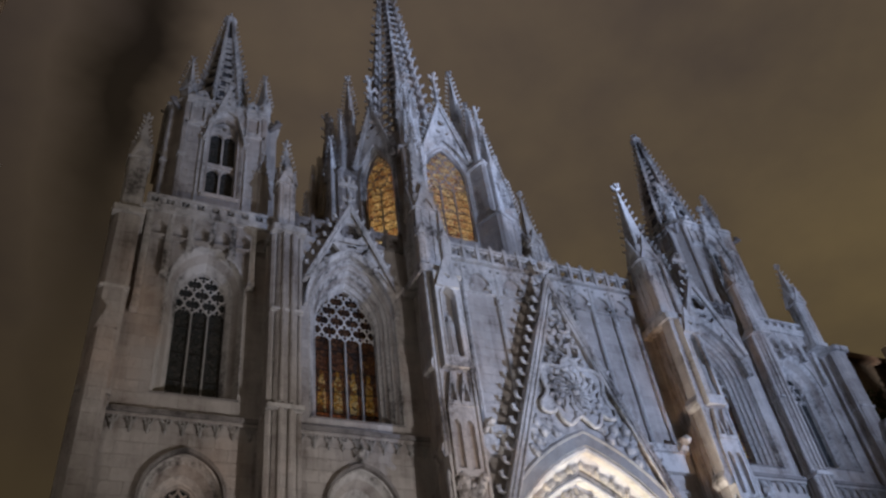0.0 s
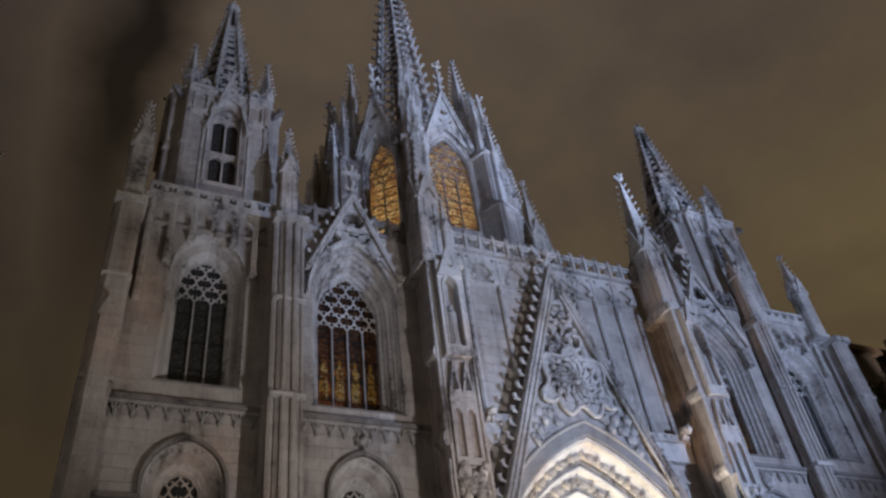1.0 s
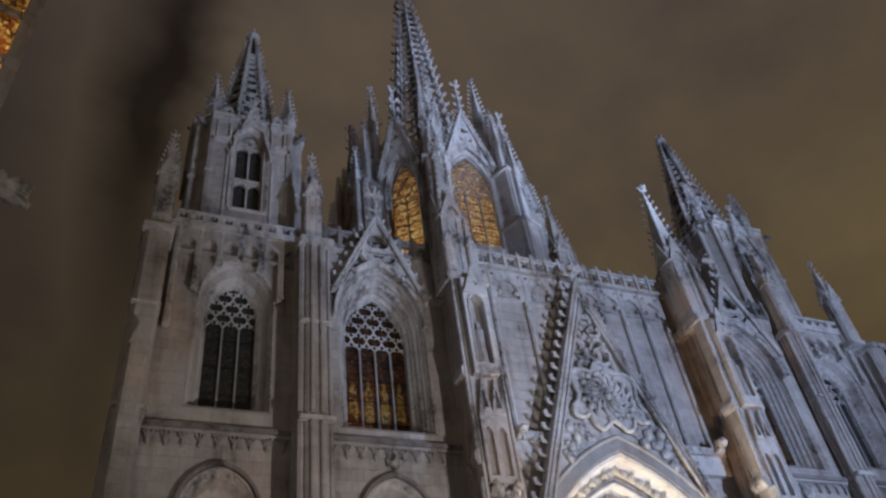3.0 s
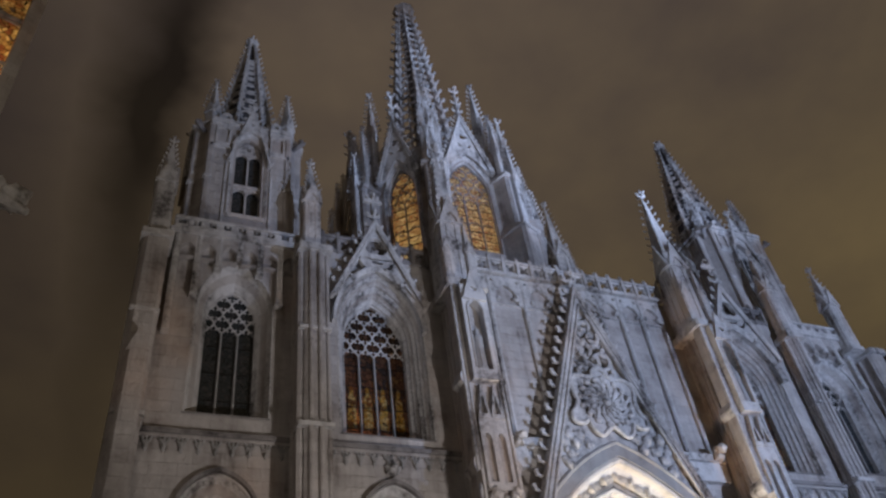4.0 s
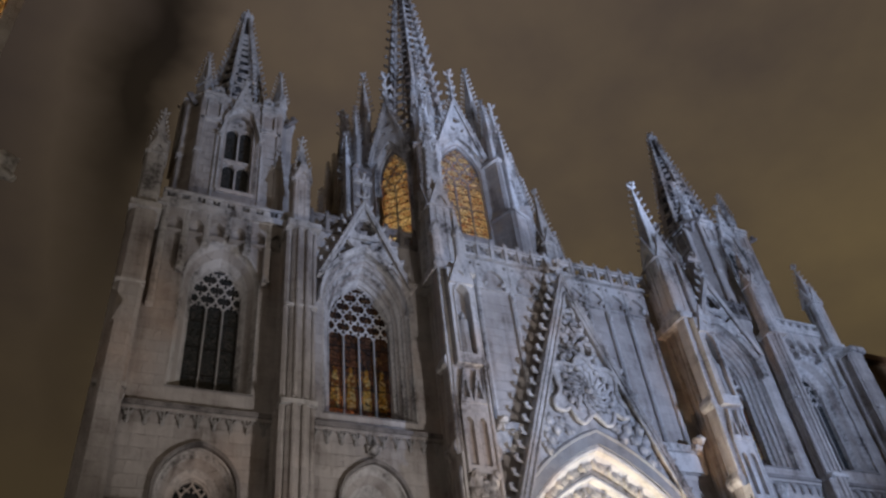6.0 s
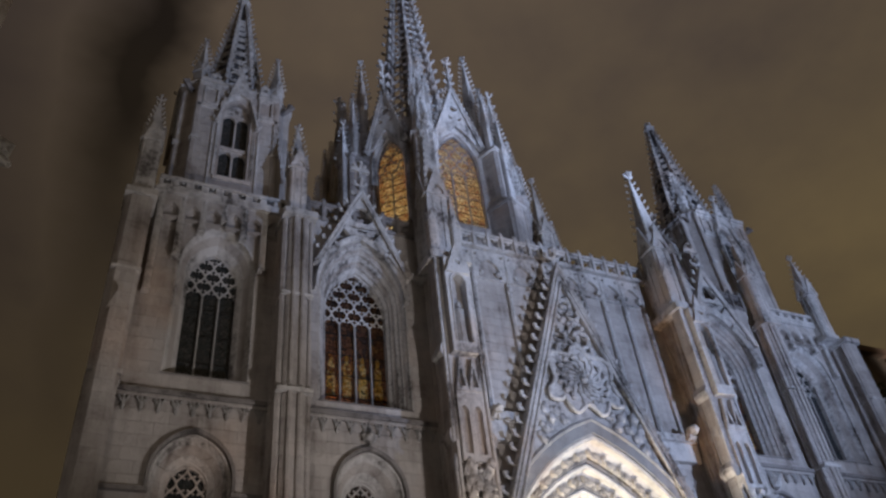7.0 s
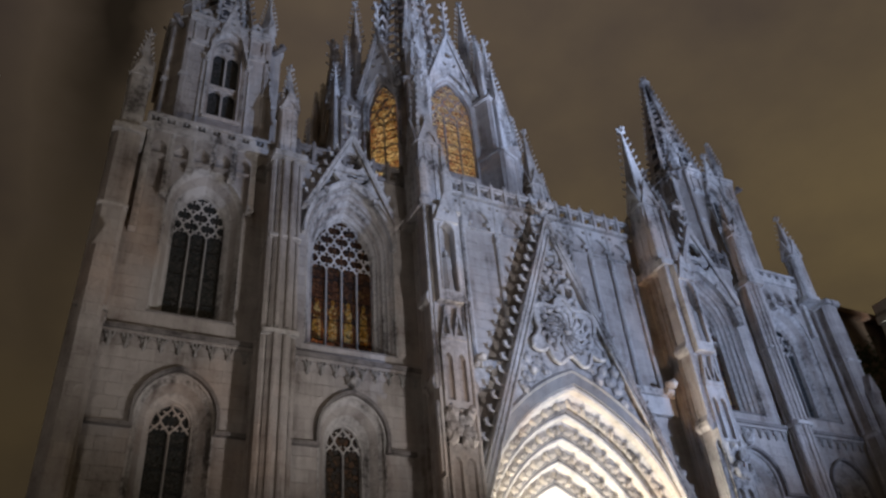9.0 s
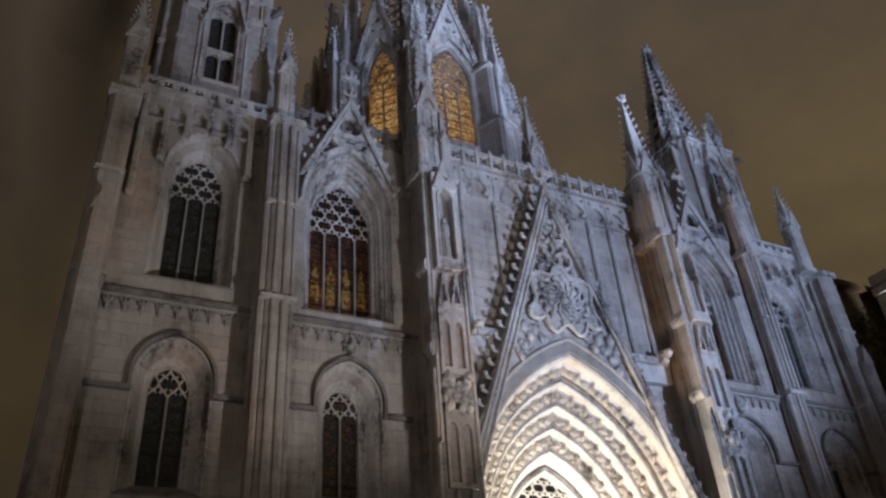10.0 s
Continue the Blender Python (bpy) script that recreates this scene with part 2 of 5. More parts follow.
class Geo:
    def __init__(self):
        self.v, self.f = [], []

    def add(self, verts, faces):
        n = len(self.v)
        self.v += [tuple(p) for p in verts]
        self.f += [tuple(i + n for i in f) for f in faces]
        return self

    def box(self, x0, x1, y0, y1, z0, z1, chamfer=0.0):
        if chamfer:
            c = chamfer
            lo = [(x0 + c, y0), (x1 - c, y0), (x1, y0 + c), (x1, y1 - c), (x1 - c, y1), (x0 + c, y1), (x0, y1 - c), (x0, y0 + c)]
            return self.column(lo, lo, z0, z1)
        v = [(x, y, z) for x in (x0, x1) for y in (y0, y1) for z in (z0, z1)]
        return self.add(v, [(0, 1, 3, 2), (4, 6, 7, 5), (0, 4, 5, 1), (2, 3, 7, 6), (0, 2, 6, 4), (1, 5, 7, 3)])

    def column(self, low, high, z0, z1):
        n = len(low)
        v = [(x, y, z0) for x, y in low] + [(x, y, z1) for x, y in high]
        return self.add(v, [(i, (i + 1) % n, n + (i + 1) % n, n + i) for i in range(n)] + [tuple(reversed(range(n))), tuple(range(n, 2 * n))])

    def frustum(self, cx, cy, z0, z1, r0, r1, n=8, turn=22.5):
        a = [radians(turn + 360 * i / n) for i in range(n)]
        return self.column([(cx + r0 * math.cos(t), cy + r0 * math.sin(t)) for t in a], [(cx + r1 * math.cos(t), cy + r1 * math.sin(t)) for t in a], z0, z1)

    def plate(self, outline, holes, y0, y1):
        """A slab in the x-z plane from y0 to y1 with holes through it."""
        loops = [outline, *holes]
        flat = [p for l in loops for p in l]
        tris = geometry.tessellate_polygon([[Vector((x, z, 0)) for x, z in l] for l in loops])
        n = len(flat)
        v = [(x, y0, z) for x, z in flat] + [(x, y1, z) for x, z in flat]
        f = [tuple(t) for t in tris] + [tuple(i + n for i in reversed(t)) for t in tris]
        k = 0
        for l in loops:
            m = len(l)
            f += [(k + i, k + (i + 1) % m, n + k + (i + 1) % m, n + k + i) for i in range(m)]
            k += m
        return self.add(v, f)

    def band(self, inner, outer, y0, y1, y0b=None):
        """A slab between two open lines of as many points; y0b: where its inner edge begins."""
        y0b = y0 if y0b is None else y0b
        n = len(inner)
        v = [(x, y0b, z) for x, z in inner] + [(x, y0, z) for x, z in outer] + [(x, y1, z) for x, z in inner] + [(x, y1, z) for x, z in outer]
        f = []
        for i in range(n - 1):
            f += [(i, i + 1, n + i + 1, n + i), (2 * n + i, 3 * n + i, 3 * n + i + 1, 2 * n + i + 1), (i, 2 * n + i, 2 * n + i + 1, i + 1), (n + i, n + i + 1, 3 * n + i + 1, 3 * n + i)]
        for i in (0, n - 1):
            f.append((i, n + i, 3 * n + i, 2 * n + i))
        return self.add(v, f)

    def tube(self, path, r, n=6, closed=False):
        path = [Vector(p) for p in path]
        rs = r if isinstance(r, (list, tuple)) else [r] * len(path)
        m = len(path)
        v = []
        for i, p in enumerate(path):
            a = path[(i - 1) % m] if closed or i else p
            b = path[(i + 1) % m] if closed or i < m - 1 else p
            d = (b - a).normalized()
            up = Vector((0, 1, 0)) if abs(d.y) < 0.9 else Vector((1, 0, 0))
            s = d.cross(up).normalized()
            w = s.cross(d)
            v += [p + (s * math.cos(2 * math.pi * k / n) + w * math.sin(2 * math.pi * k / n)) * rs[i] for k in range(n)]
        f = []
        for i in range(m if closed else m - 1):
            j = (i + 1) % m
            f += [(i * n + k, i * n + (k + 1) % n, j * n + (k + 1) % n, j * n + k) for k in range(n)]
        if not closed:
            f += [tuple(reversed(range(n))), tuple((m - 1) * n + k for k in range(n))]
        return self.add(v, f)

    def crocket(self, p, out, up, s):
        p, o, u = Vector(p), Vector(out), Vector(up)
        return self.tube([p - o * 0.1 * s, p + o * 0.38 * s + u * 0.05 * s, p + o * 0.75 * s + u * 0.25 * s, p + o * 0.85 * s + u * 0.6 * s, p + o * 0.55 * s + u * 0.8 * s], [0.2 * s, 0.16 * s, 0.24 * s, 0.3 * s, 0.1 * s], 5)

    def finial(self, x, y, z, s):
        self.tube([(x, y, z - 0.2 * s), (x, y, z + 0.5 * s), (x, y, z + 0.62 * s), (x, y, z + 1.0 * s), (x, y, z + 1.25 * s), (x, y, z + 1.55 * s)], [0.12 * s, 0.1 * s, 0.24 * s, 0.1 * s, 0.22 * s, 0.04 * s], 6)
        for a in range(4):
            o = Vector((math.cos(a * math.pi / 2), math.sin(a * math.pi / 2), 0))
            self.crocket((x, y, z + 0.55 * s), o, (0, 0, 1), 0.55 * s)
        return self

    def lump(self, p, r, squash=(1, 1, 1)):
        """A knobbly carved leaf."""
        t = (1 + 5 ** 0.5) / 2
        v = [(-1, t, 0), (1, t, 0), (-1, -t, 0), (1, -t, 0), (0, -1, t), (0, 1, t), (0, -1, -t), (0, 1, -t), (t, 0, -1), (t, 0, 1), (-t, 0, -1), (-t, 0, 1)]
        f = [(0, 11, 5), (0, 5, 1), (0, 1, 7), (0, 7, 10), (0, 10, 11), (1, 5, 9), (5, 11, 4), (11, 10, 2), (10, 7, 6), (7, 1, 8), (3, 9, 4), (3, 4, 2), (3, 2, 6), (3, 6, 8), (3, 8, 9), (4, 9, 5), (2, 4, 11), (6, 2, 10), (8, 6, 7), (9, 8, 1)]
        k = [r * random.uniform(0.35, 0.62) for _ in v]
        return self.add([(p[0] + a * s * squash[0], p[1] + b * s * squash[1], p[2] + c * s * squash[2]) for (a, b, c), s in zip(v, k)], f)

    def turned(self, m):
        self.v = [tuple(m @ Vector(p)) for p in self.v]
        return self

    def mesh(self, name, mat):
        me = bpy.data.meshes.new(name)
        me.from_pydata(self.v, [], self.f)
        bm = bmesh.new()
        bm.from_mesh(me)
        bmesh.ops.recalc_face_normals(bm, faces=bm.faces)
        bm.to_mesh(me)
        bm.free()
        me.materials.append(mat)
        return me

    def part(self, name, mat, parent=None, label="", at=None):
        ob = new(name, self.mesh(name, mat))
        if parent:
            ob.parent = parent
        if label:
            ob["label"] = label
        if at is not None:
            ob.matrix_basis = at
        return ob


def thing(name, at, label, category, group="", kind=""):
    ob = new(name)
    ob.matrix_basis = at
    return tagged(ob, label, category, group, kind)


def piece(name, me, parent, m, label=""):
    ob = new(name, me)
    ob.parent = parent
    ob.matrix_basis = m
    if label:
        ob["label"] = label
    return ob


def xz(pts, y):
    return [(x, y, z) for x, z in pts]


def inside_arch(pts, half, rise, zs, margin):
    r = (half * half + rise * rise) / (2 * half)
    c = half - r
    for x, z in pts:
        if z < zs:
            if abs(x) > half - margin:
                return False
        elif math.hypot(abs(x) - c, z - zs) > r - margin:
            return False
    return True


CROCKET = Geo().crocket((0, 0, 0), (1, 0, 0), (0, 0, 1), 1.0).mesh("crocket", CARVED)


def crocket_at(parent, p, out, s, name="crocket"):
    """One crocket: its foot at p, leaning out along the vector out in the horizontal plane."""
    o = Vector((out[0], out[1], 0)).normalized()
    side = Vector((0, 0, 1)).cross(o)
    m = Matrix(((o.x, side.x, 0, p[0]), (o.y, side.y, 0, p[1]), (0, 0, 1, p[2]), (0, 0, 0, 1))) @ Matrix.Diagonal((s, s, s, 1))
    return piece(name, CROCKET, parent, m)


def net_tracery(half, rise, base, zs, lights, y, r):
    """Flowing tracery: two families of waving bars that meet in a net, cusps in its meshes, cut by the arch."""
    pitch = 2 * half / lights
    rowh = pitch * 0.78
    g = Geo()

    def run(pts):
        cur = []
        for p in pts + [None]:
            if p is not None and inside_arch([p], half, rise, zs, r * 0.4):
                cur.append(p)
            else:
                if len(cur) > 1:
                    g.tube(xz(cur, y), r, 5)
                cur = []

    rows = int((zs + rise - base) / rowh) + 2
    for i in range(-1, lights + 2):
        for s in (-1, 1):
            pts = []
            for k in range(rows * 7):
                t = k / 7
                q = t % 2
                u = q if q <= 1 else 2 - q
                u = u * u * (3 - 2 * u)
                pts.append((-half + pitch * i + s * pitch * 0.5 * u, base + t * rowh))
            run(pts)
    for row in range(rows + 1):
        for i in range(-1, lights + 2):
            x = -half + pitch * (i + (0.5 if row % 2 == 0 else 0.0))
            z = base + rowh * row
            for s in (-1, 1):
                for d in (-1, 1):
                    p, q = (x + s * pitch * 0.25, z + d * rowh * 0.5), (x + s * pitch * 0.07, z + d * rowh * 0.36)
                    if q[1] > base and inside_arch([p, q], half, rise, zs, 0.03):
                        g.tube([(p[0], y, p[1]), ((p[0] + q[0]) / 2, y, (p[1] + q[1]) / 2), (q[0], y, q[1])], [r, r * 0.8, r * 0.95], 5)
    rim = half - 0.05
    g.band([(x, zs + z) for x, z in arch(rim, rise * rim / half)], [(x, zs + z) for x, z in arch(half + 0.02, rise + 0.02)], y - 0.06, y + 0.1)
    return g


def pointed_window(name, at, half, rise, zs, lights, label, pane_mat, outer, depth, hood=False, sunk=0.55, tall_tracery=0.0, bars=3, steps=4, group="traceried windows", slope=1.0, ends=(0.75, 0.75)):
    """A window in a splayed, moulded reveal. Local: x along the wall, z up from the sill, y into the wall."""
    w = thing(name, at, label, "window", group)
    grow = (outer - half) / steps
    k = rise / half
    for i in range(steps):
        a, b = half + grow * (steps - 1 - i), half + grow * (steps - i)
        y = depth * i / steps
        Geo().band(opening(a, a * k, 0, zs), opening(b, b * k, 0, zs), y, y + depth / steps + 0.25, y + depth / steps * slope).part("reveal_moulding", ASHLAR if i % 2 else CARVED, w)
        if slope < 1 or i != 1:
            e = a + (0.05 if i else grow * 0.8)
            Geo().tube(xz(opening(e, e * k, 0, zs, 10), y + depth / steps * slope - 0.02 if i else y + 0.02), 0.05, 6).part("roll_moulding", CARVED, w)
    if hood:
        h = outer + 0.1
        Geo().band(opening(outer, outer * k, zs - 0.45, zs), opening(h, h * k, zs - 0.45, zs), -0.26, 0.05, -0.22).part("hood_mould", DARKSTONE, w, "thin dark hood mould")
        for s in (-1, 1):
            end = ends[0] if s < 0 else ends[1]
            Geo().box(min(s * (h - 0.14), s * end), max(s * (h - 0.14), s * end), -0.24, 0.05, zs - 0.58, zs - 0.44, 0.04).part("label_string", DARKSTONE, w)
    y = depth
    # tracery slab with flame-shaped lights
    base = zs - tall_tracery
    pitch = 2 * half / lights
    net_tracery(half, rise, base, zs, lights, y + 0.1, 0.042).part("tracery", CARVED, w, "flowing stone tracery")
    # mullions get a darker stone than the tracery, for the shade deep in the reveal
    for i in range(1, lights):
        Geo().box(-half + pitch * i - 0.038, -half + pitch * i + 0.038, y + 0.04, y + 0.2, 0, base, 0.02).part("mullion", GREYSTONE, w)
    for i in range(bars):
        zz = 0.2 + (base - 0.2) * (i + 0.8) / (bars + 0.3)
        Geo().box(-half, half, y + 0.1, y + 0.13, zz, zz + 0.035).part("saddle_bar", IRON, w)
    if pane_mat is RUBY:
        for i in range(lights):
            c = -half + pitch * (i + 0.5)
            fig = [(c + px_ * pitch, 1.05 + 1.18 * pz_) for px_, pz_ in ((0.24, 0), (0.27, 0.5), (0.2, 1.0), (0.22, 1.25), (0.1, 1.45), (0.12, 1.65), (0.0, 1.8), (-0.12, 1.65), (-0.1, 1.45), (-0.22, 1.25), (-0.2, 1.0), (-0.27, 0.5), (-0.24, 0))]
            Geo().plate(fig, [], y + 0.205, y + 0.216).part("glass_panel", GOLD, w, "golden leaded glass panel")
    Geo().plate(opening(half + 0.02, rise, 0, zs), [], y + 0.22, y + 0.235).part("pane", pane_mat, w)
    Geo().plate([(outer, 0), (-outer, 0), (-outer, 0.05), (outer, 0.05)], [], -0.05, y + 0.25).add([(-outer, -0.05, 0.05), (outer, -0.05, 0.05), (outer, y, 0.5 * y + 0.15), (-outer, y, 0.5 * y + 0.15), (-outer, y, 0.05), (outer, y, 0.05)], [(0, 1, 2, 3), (0, 3, 4), (1, 5, 2), (4, 3, 2, 5)]).part("sill", DARKSTONE, w)
    return w


def pinnacle(name, at, w, shaft, spire, label, mat=None, sides=4, group="crocketed pinnacles"):
    """A square pinnacle: panelled shaft, four gablets, a crocketed spirelet and a finial."""
    mat = mat or CARVED
    p = thing(name, at, label, "pinnacle", group)
    h = w / 2
    Geo().box(-h, h, -h, h, 0, shaft, w * 0.1).part("shaft", mat, p)
    Geo().box(-h * 1.2, h * 1.2, -h * 1.2, h * 1.2, -0.02, w * 0.25, w * 0.1).part("base_moulding", mat, p)
    for i in range(4):
        m = Matrix.Rotation(i * math.pi / 2, 4, "Z")
        out = [(h * 1.05, shaft - w * 0.9), (0, shaft + w * 0.75), (-h * 1.05, shaft - w * 0.9)]
        hole = [(x, shaft - w * 0.85 + z) for x, z in [(h * 0.6, 0)] + arch(h * 0.6, h * 1.1, 4) + [(-h * 0.6, 0)]]
        Geo().plate(out, [hole], -h * 1.2, -h * 0.95).turned(m).part("gablet", mat, p)
        Geo().plate([(h * 0.5, w * 0.3), (h * 0.5, shaft - w), (0, shaft - w * 0.4), (-h * 0.5, shaft - w), (-h * 0.5, w * 0.3)], [[(h * 0.3, w * 0.45), (h * 0.3, shaft - w * 1.05), (0, shaft - w * 0.65), (-h * 0.3, shaft - w * 1.05), (-h * 0.3, w * 0.45)]], -h * 1.08, -h * 0.97).turned(m).part("panel_frame", mat, p)
    Geo().frustum(0, 0, shaft, shaft + spire, h * 1.1, h * 0.12, sides, 45).part("spirelet", mat, p)
    n = max(6, int(spire / (w * 0.42)))
    for e in range(4):
        a = radians(45 + 90 * e)
        for i in range(n):
            t = (i + 0.4) / n
            r = h * (1.1 + (0.12 - 1.1) * t)
            crocket_at(p, (r * math.cos(a), r * math.sin(a), shaft + spire * t), (math.cos(a), math.sin(a)), w * 0.19)
    Geo().finial(0, 0, shaft + spire, w * 0.5).part("finial", mat, p)
    return p


def balustrade(name, at, length, height, label, mat=None, posts=True):
    """A pierced parapet: rails, quatrefoil slab between posts."""
    mat = mat or CARVED
    b = thing(name, at, label, "balustrade", "pierced parapets")
    n = max(2, round(length / (0.78 if posts else 0.62)))
    s = length / n
    Geo().box(0, length, -0.18, 0.18, 0, 0.16, 0.05).part("bottom_rail", mat, b)
    Geo().box(0, length, -0.2, 0.2, height - 0.14, height, 0.05).part("top_rail", mat, b)
    me = None
    for i in range(n):
        c = (i + 0.5) * s
        hole = ring(0, height / 2, min(s, height - 0.26) * (0.43 if posts else 0.6), 24, 4, 0.5 if posts else 0.4, math.pi / 4)
        sub = [ring(sx * s * 0.42, height / 2 + sz * (height - 0.3) * 0.4, 0.055, 6) for sx in (-1, 1) for sz in (-1, 1)] if posts else []
        me = me or Geo().plate([(s / 2 - 0.004, 0.16), (s / 2 - 0.004, height - 0.14), (-s / 2 + 0.004, height - 0.14), (-s / 2 + 0.004, 0.16)], [hole, *sub], -0.1, 0.08).mesh("pierced_panel", mat)
        piece("pierced_panel", me, b, Matrix.Translation((c, 0, 0)))
    post = Geo().box(-0.09, 0.09, -0.24, 0.0, -0.05, height + 0.12, 0.03).finial(0, -0.12, height + 0.1, 0.17).mesh("post", mat)
    for i in range(n + 1 if posts else 0):
        piece("post", post, b, Matrix.Translation((i * s, 0, 0)))
    return b


def corbel_table(name, at, length, label):
    """A moulded string course carried by small forked corbels."""
    c = thing(name, at, label, "string course", "string courses")
    Geo().box(0, length, -0.3, 0.05, 0.12, 0.30, 0.06).part("string", DARKSTONE, c)
    Geo().box(0, length, -0.2, 0.05, 0, 0.12).part("fillet", ASHLAR, c)
    n = max(3, round(length / 0.56))
    s = length / n
    g = Geo().tube([(0, -0.03, -0.52), (0, -0.09, -0.4), (0, -0.12, -0.24), (0, -0.12, 0.0)], [0.03, 0.08, 0.055, 0.045], 6)
    for k in (-1, 1):
        g.tube([(0, -0.09, -0.3), (k * s * 0.14, -0.12, -0.2), (k * s * 0.24, -0.13, -0.08), (k * s * 0.3, -0.13, 0.02)], [0.045, 0.045, 0.04, 0.04], 5)
    # the shade on the corbels is put into a darker grey
    me = g.mesh("corbel", GREYSTONE)
    for i in range(n):
        piece("corbel", me, c, Matrix.Translation(((i + 0.5) * s, 0, 0)))
    return c


# ---- the setting ----
def structure(name, geo, mat, label):
    ob = geo.part(name, mat)
    return tagged(ob, label, name.rstrip("_0123456789"), kind="structure")


structure("ground", Geo().box(-1500, 1500, -1500, 1500, -0.4, 0.0), PAVING, "dark stone paving of the cathedral square")
TOWERS, BAYS = (-17.02, 16.3), (-10.7, 10.05)
BUTT = ((-8.12, -6.38), (5.55, 7.2))


def rect(x0, x1, z0, z1):
    return [(x1, z0), (x1, z1), (x0, z1), (x0, z0)]


def hole_at(cx, half, k, z0, zs):
    return [(cx + x, z) for x, z in opening(half, half * k, z0, zs)]


W1 = dict(half=1.0, outer=1.6, k=1.42, z0=16.85, zs=22.0)
W2 = dict(half=1.41, outer=2.0, k=1.6, z0=16.55, zs=21.8)
L1 = dict(half=0.68, outer=1.36, k=1.22, z0=9.0, zs=12.95)
L2 = dict(half=0.70, outer=1.36, k=1.22, z0=9.0, zs=12.95)
spans = ((-20.95, -13.4, TOWERS[0], W1, L1, 25.5), (-13.4, -8.03, BAYS[0], W2, L2, 25.9), (6.8, 13.0, BAYS[1], W2, L2, 25.9), (13.0, 19.7, TOWERS[1], W1, L1, 25.5))
for i, (x0, x1, cx, up, lo, top) in enumerate(spans):
    g = Geo().plate(rect(x0, x1, 0, top), [hole_at(cx + d, w["outer"], w["k"], w["z0"], w["zs"]) for w, d in ((up, 0.0), (lo, 0.0 if lo is L2 else -0.1 if cx < 0 else 0.1))], 0, 1.3)
    structure("wall_%d" % (i + 1), g, ASHLAR, "weathered pale grey ashlar wall of the facade")
g = Geo().plate(rect(-8.03, 6.8, 0, 26.1), [[(AX + x, z) for x, z in opening(5.5, 8.1, 0.02, 8.0)]], 0, 1.3)
structure("wall_5", g, ASHLAR, "panelled grey ashlar wall above the portal")
# nave behind the facade
g = Geo().box(-20.9, -20.0, 1.3, 9, 0, 25.2).box(18.8, 19.65, 1.3, 9, 0, 25.2).box(-13.4, -12.6, 1.3, 60, 0, 24).box(11.9, 12.7, 1.3, 60, 0, 24).box(-13.4, 12.7, 60, 60.8, 0, 24)
structure("wall_6", g, ASHLAR, "plain side walls of the nave")
structure("ceiling", Geo().box(-13.4, 12.7, 1.3, 6.5, 24.0, 24.5).box(-13.4, -7.5, 6.5, 60, 24.0, 24.5).box(6, 12.7, 6.5, 60, 24, 24.5).box(-7.5, 6, 20, 60, 24, 24.5).box(-20.9, -13.4, 1.3, 9, 25.2, 25.6).box(12.7, 19.65, 1.3, 9, 25.2, 25.6), ROOF, "flat stone roof terrace over the nave")
# the slabs round each bay are added to keep its lamp off the lower window
structure("wall_7", Geo().box(-13.4, -12.9, 1.3, 9, 0, 25).box(12.2, 12.7, 1.3, 9, 0, 25).box(-20.9, -13.4, 9, 9.5, 0, 25.5).box(12.7, 19.65, 9, 9.5, 0, 25.5).box(-12.6, -7.6, 1.3, 4.6, 15.3, 15.6).box(6.2, 11.9, 1.3, 4.6, 15.3, 15.6).box(-12.6, -7.6, 4.6, 5.0, 0, 24).box(-7.9, -7.5, 1.3, 5.0, 0, 24).box(6.2, 6.6, 1.3, 5.0, 0, 24).box(6.2, 11.9, 4.6, 5.0, 0, 24), DARKSTONE, "inner cross walls of the church")

# ---- windows of the facade ----
for side, cx in enumerate(TOWERS):
    pointed_window("window", pose(cx, 0, W1["z0"]), W1["half"], W1["half"] * W1["k"], W1["zs"] - W1["z0"], 3, "tall unlit three-light pointed window with flowing tracery", DULL, W1["outer"], 0.9, tall_tracery=0.8, bars=3, steps=3)
    pointed_window("window", pose(cx - 0.1 * (1 - 2 * side), 0, L1["z0"]), L1["half"], L1["half"] * L1["k"], L1["zs"] - L1["z0"], 2, "dark two-light window under a round hood mould", DULL, L1["outer"], 0.75, hood=True, tall_tracery=0.35, bars=4, steps=3, ends=(2.8, 2.44) if side == 0 else (2.4, 2.25))
for cx in BAYS:
    pointed_window("window", pose(cx, 0, W2["z0"]), W2["half"], W2["half"] * W2["k"], W2["zs"] - W2["z0"], 4, "wide four-light window with stained glass lit from inside", RUBY, W2["outer"], 1.15, tall_tracery=0.7, bars=4, steps=5, slope=0.75)
    pointed_window("window", pose(cx, 0, L2["z0"]), L2["half"], L2["half"] * L2["k"], L2["zs"] - L2["z0"], 2, "dim stained window under a round hood mould with a boss", MUTED, L2["outer"], 0.95, hood=True, tall_tracery=0.35, bars=3, steps=3, ends=(2.66, 2.55) if cx < 0 else (2.8, 2.85))
    boss = tagged(Geo().finial(0, -0.15, 0.0, 0.55).lump((0, -0.18, 0.35), 0.3).part("carved_boss", CARVED, at=pose(cx, 0, 14.75)), "small carved stone boss over a hood mould", "boss", "carved bosses")

# ---- string courses and parapets ----
for x0, x1 in ((-19.95, -14.66), (-13.38, -7.74), (6.82, 12.93), (13.97, 18.68)):
    corbel_table("string_course", pose(x0, 0, 15.75), x1 - x0, "grey moulded string course on forked corbels")
for cx in TOWERS:
    balustrade("parapet", pose(cx - 2.85, -0.35, 25.46), 5.7, 0.64, "pierced stone parapet round the bell tower", posts=False)
balustrade("parapet", pose(-6.4, -0.15, 26.1), 11.95, 0.98, "pierced quatrefoil parapet above the panelled wall")
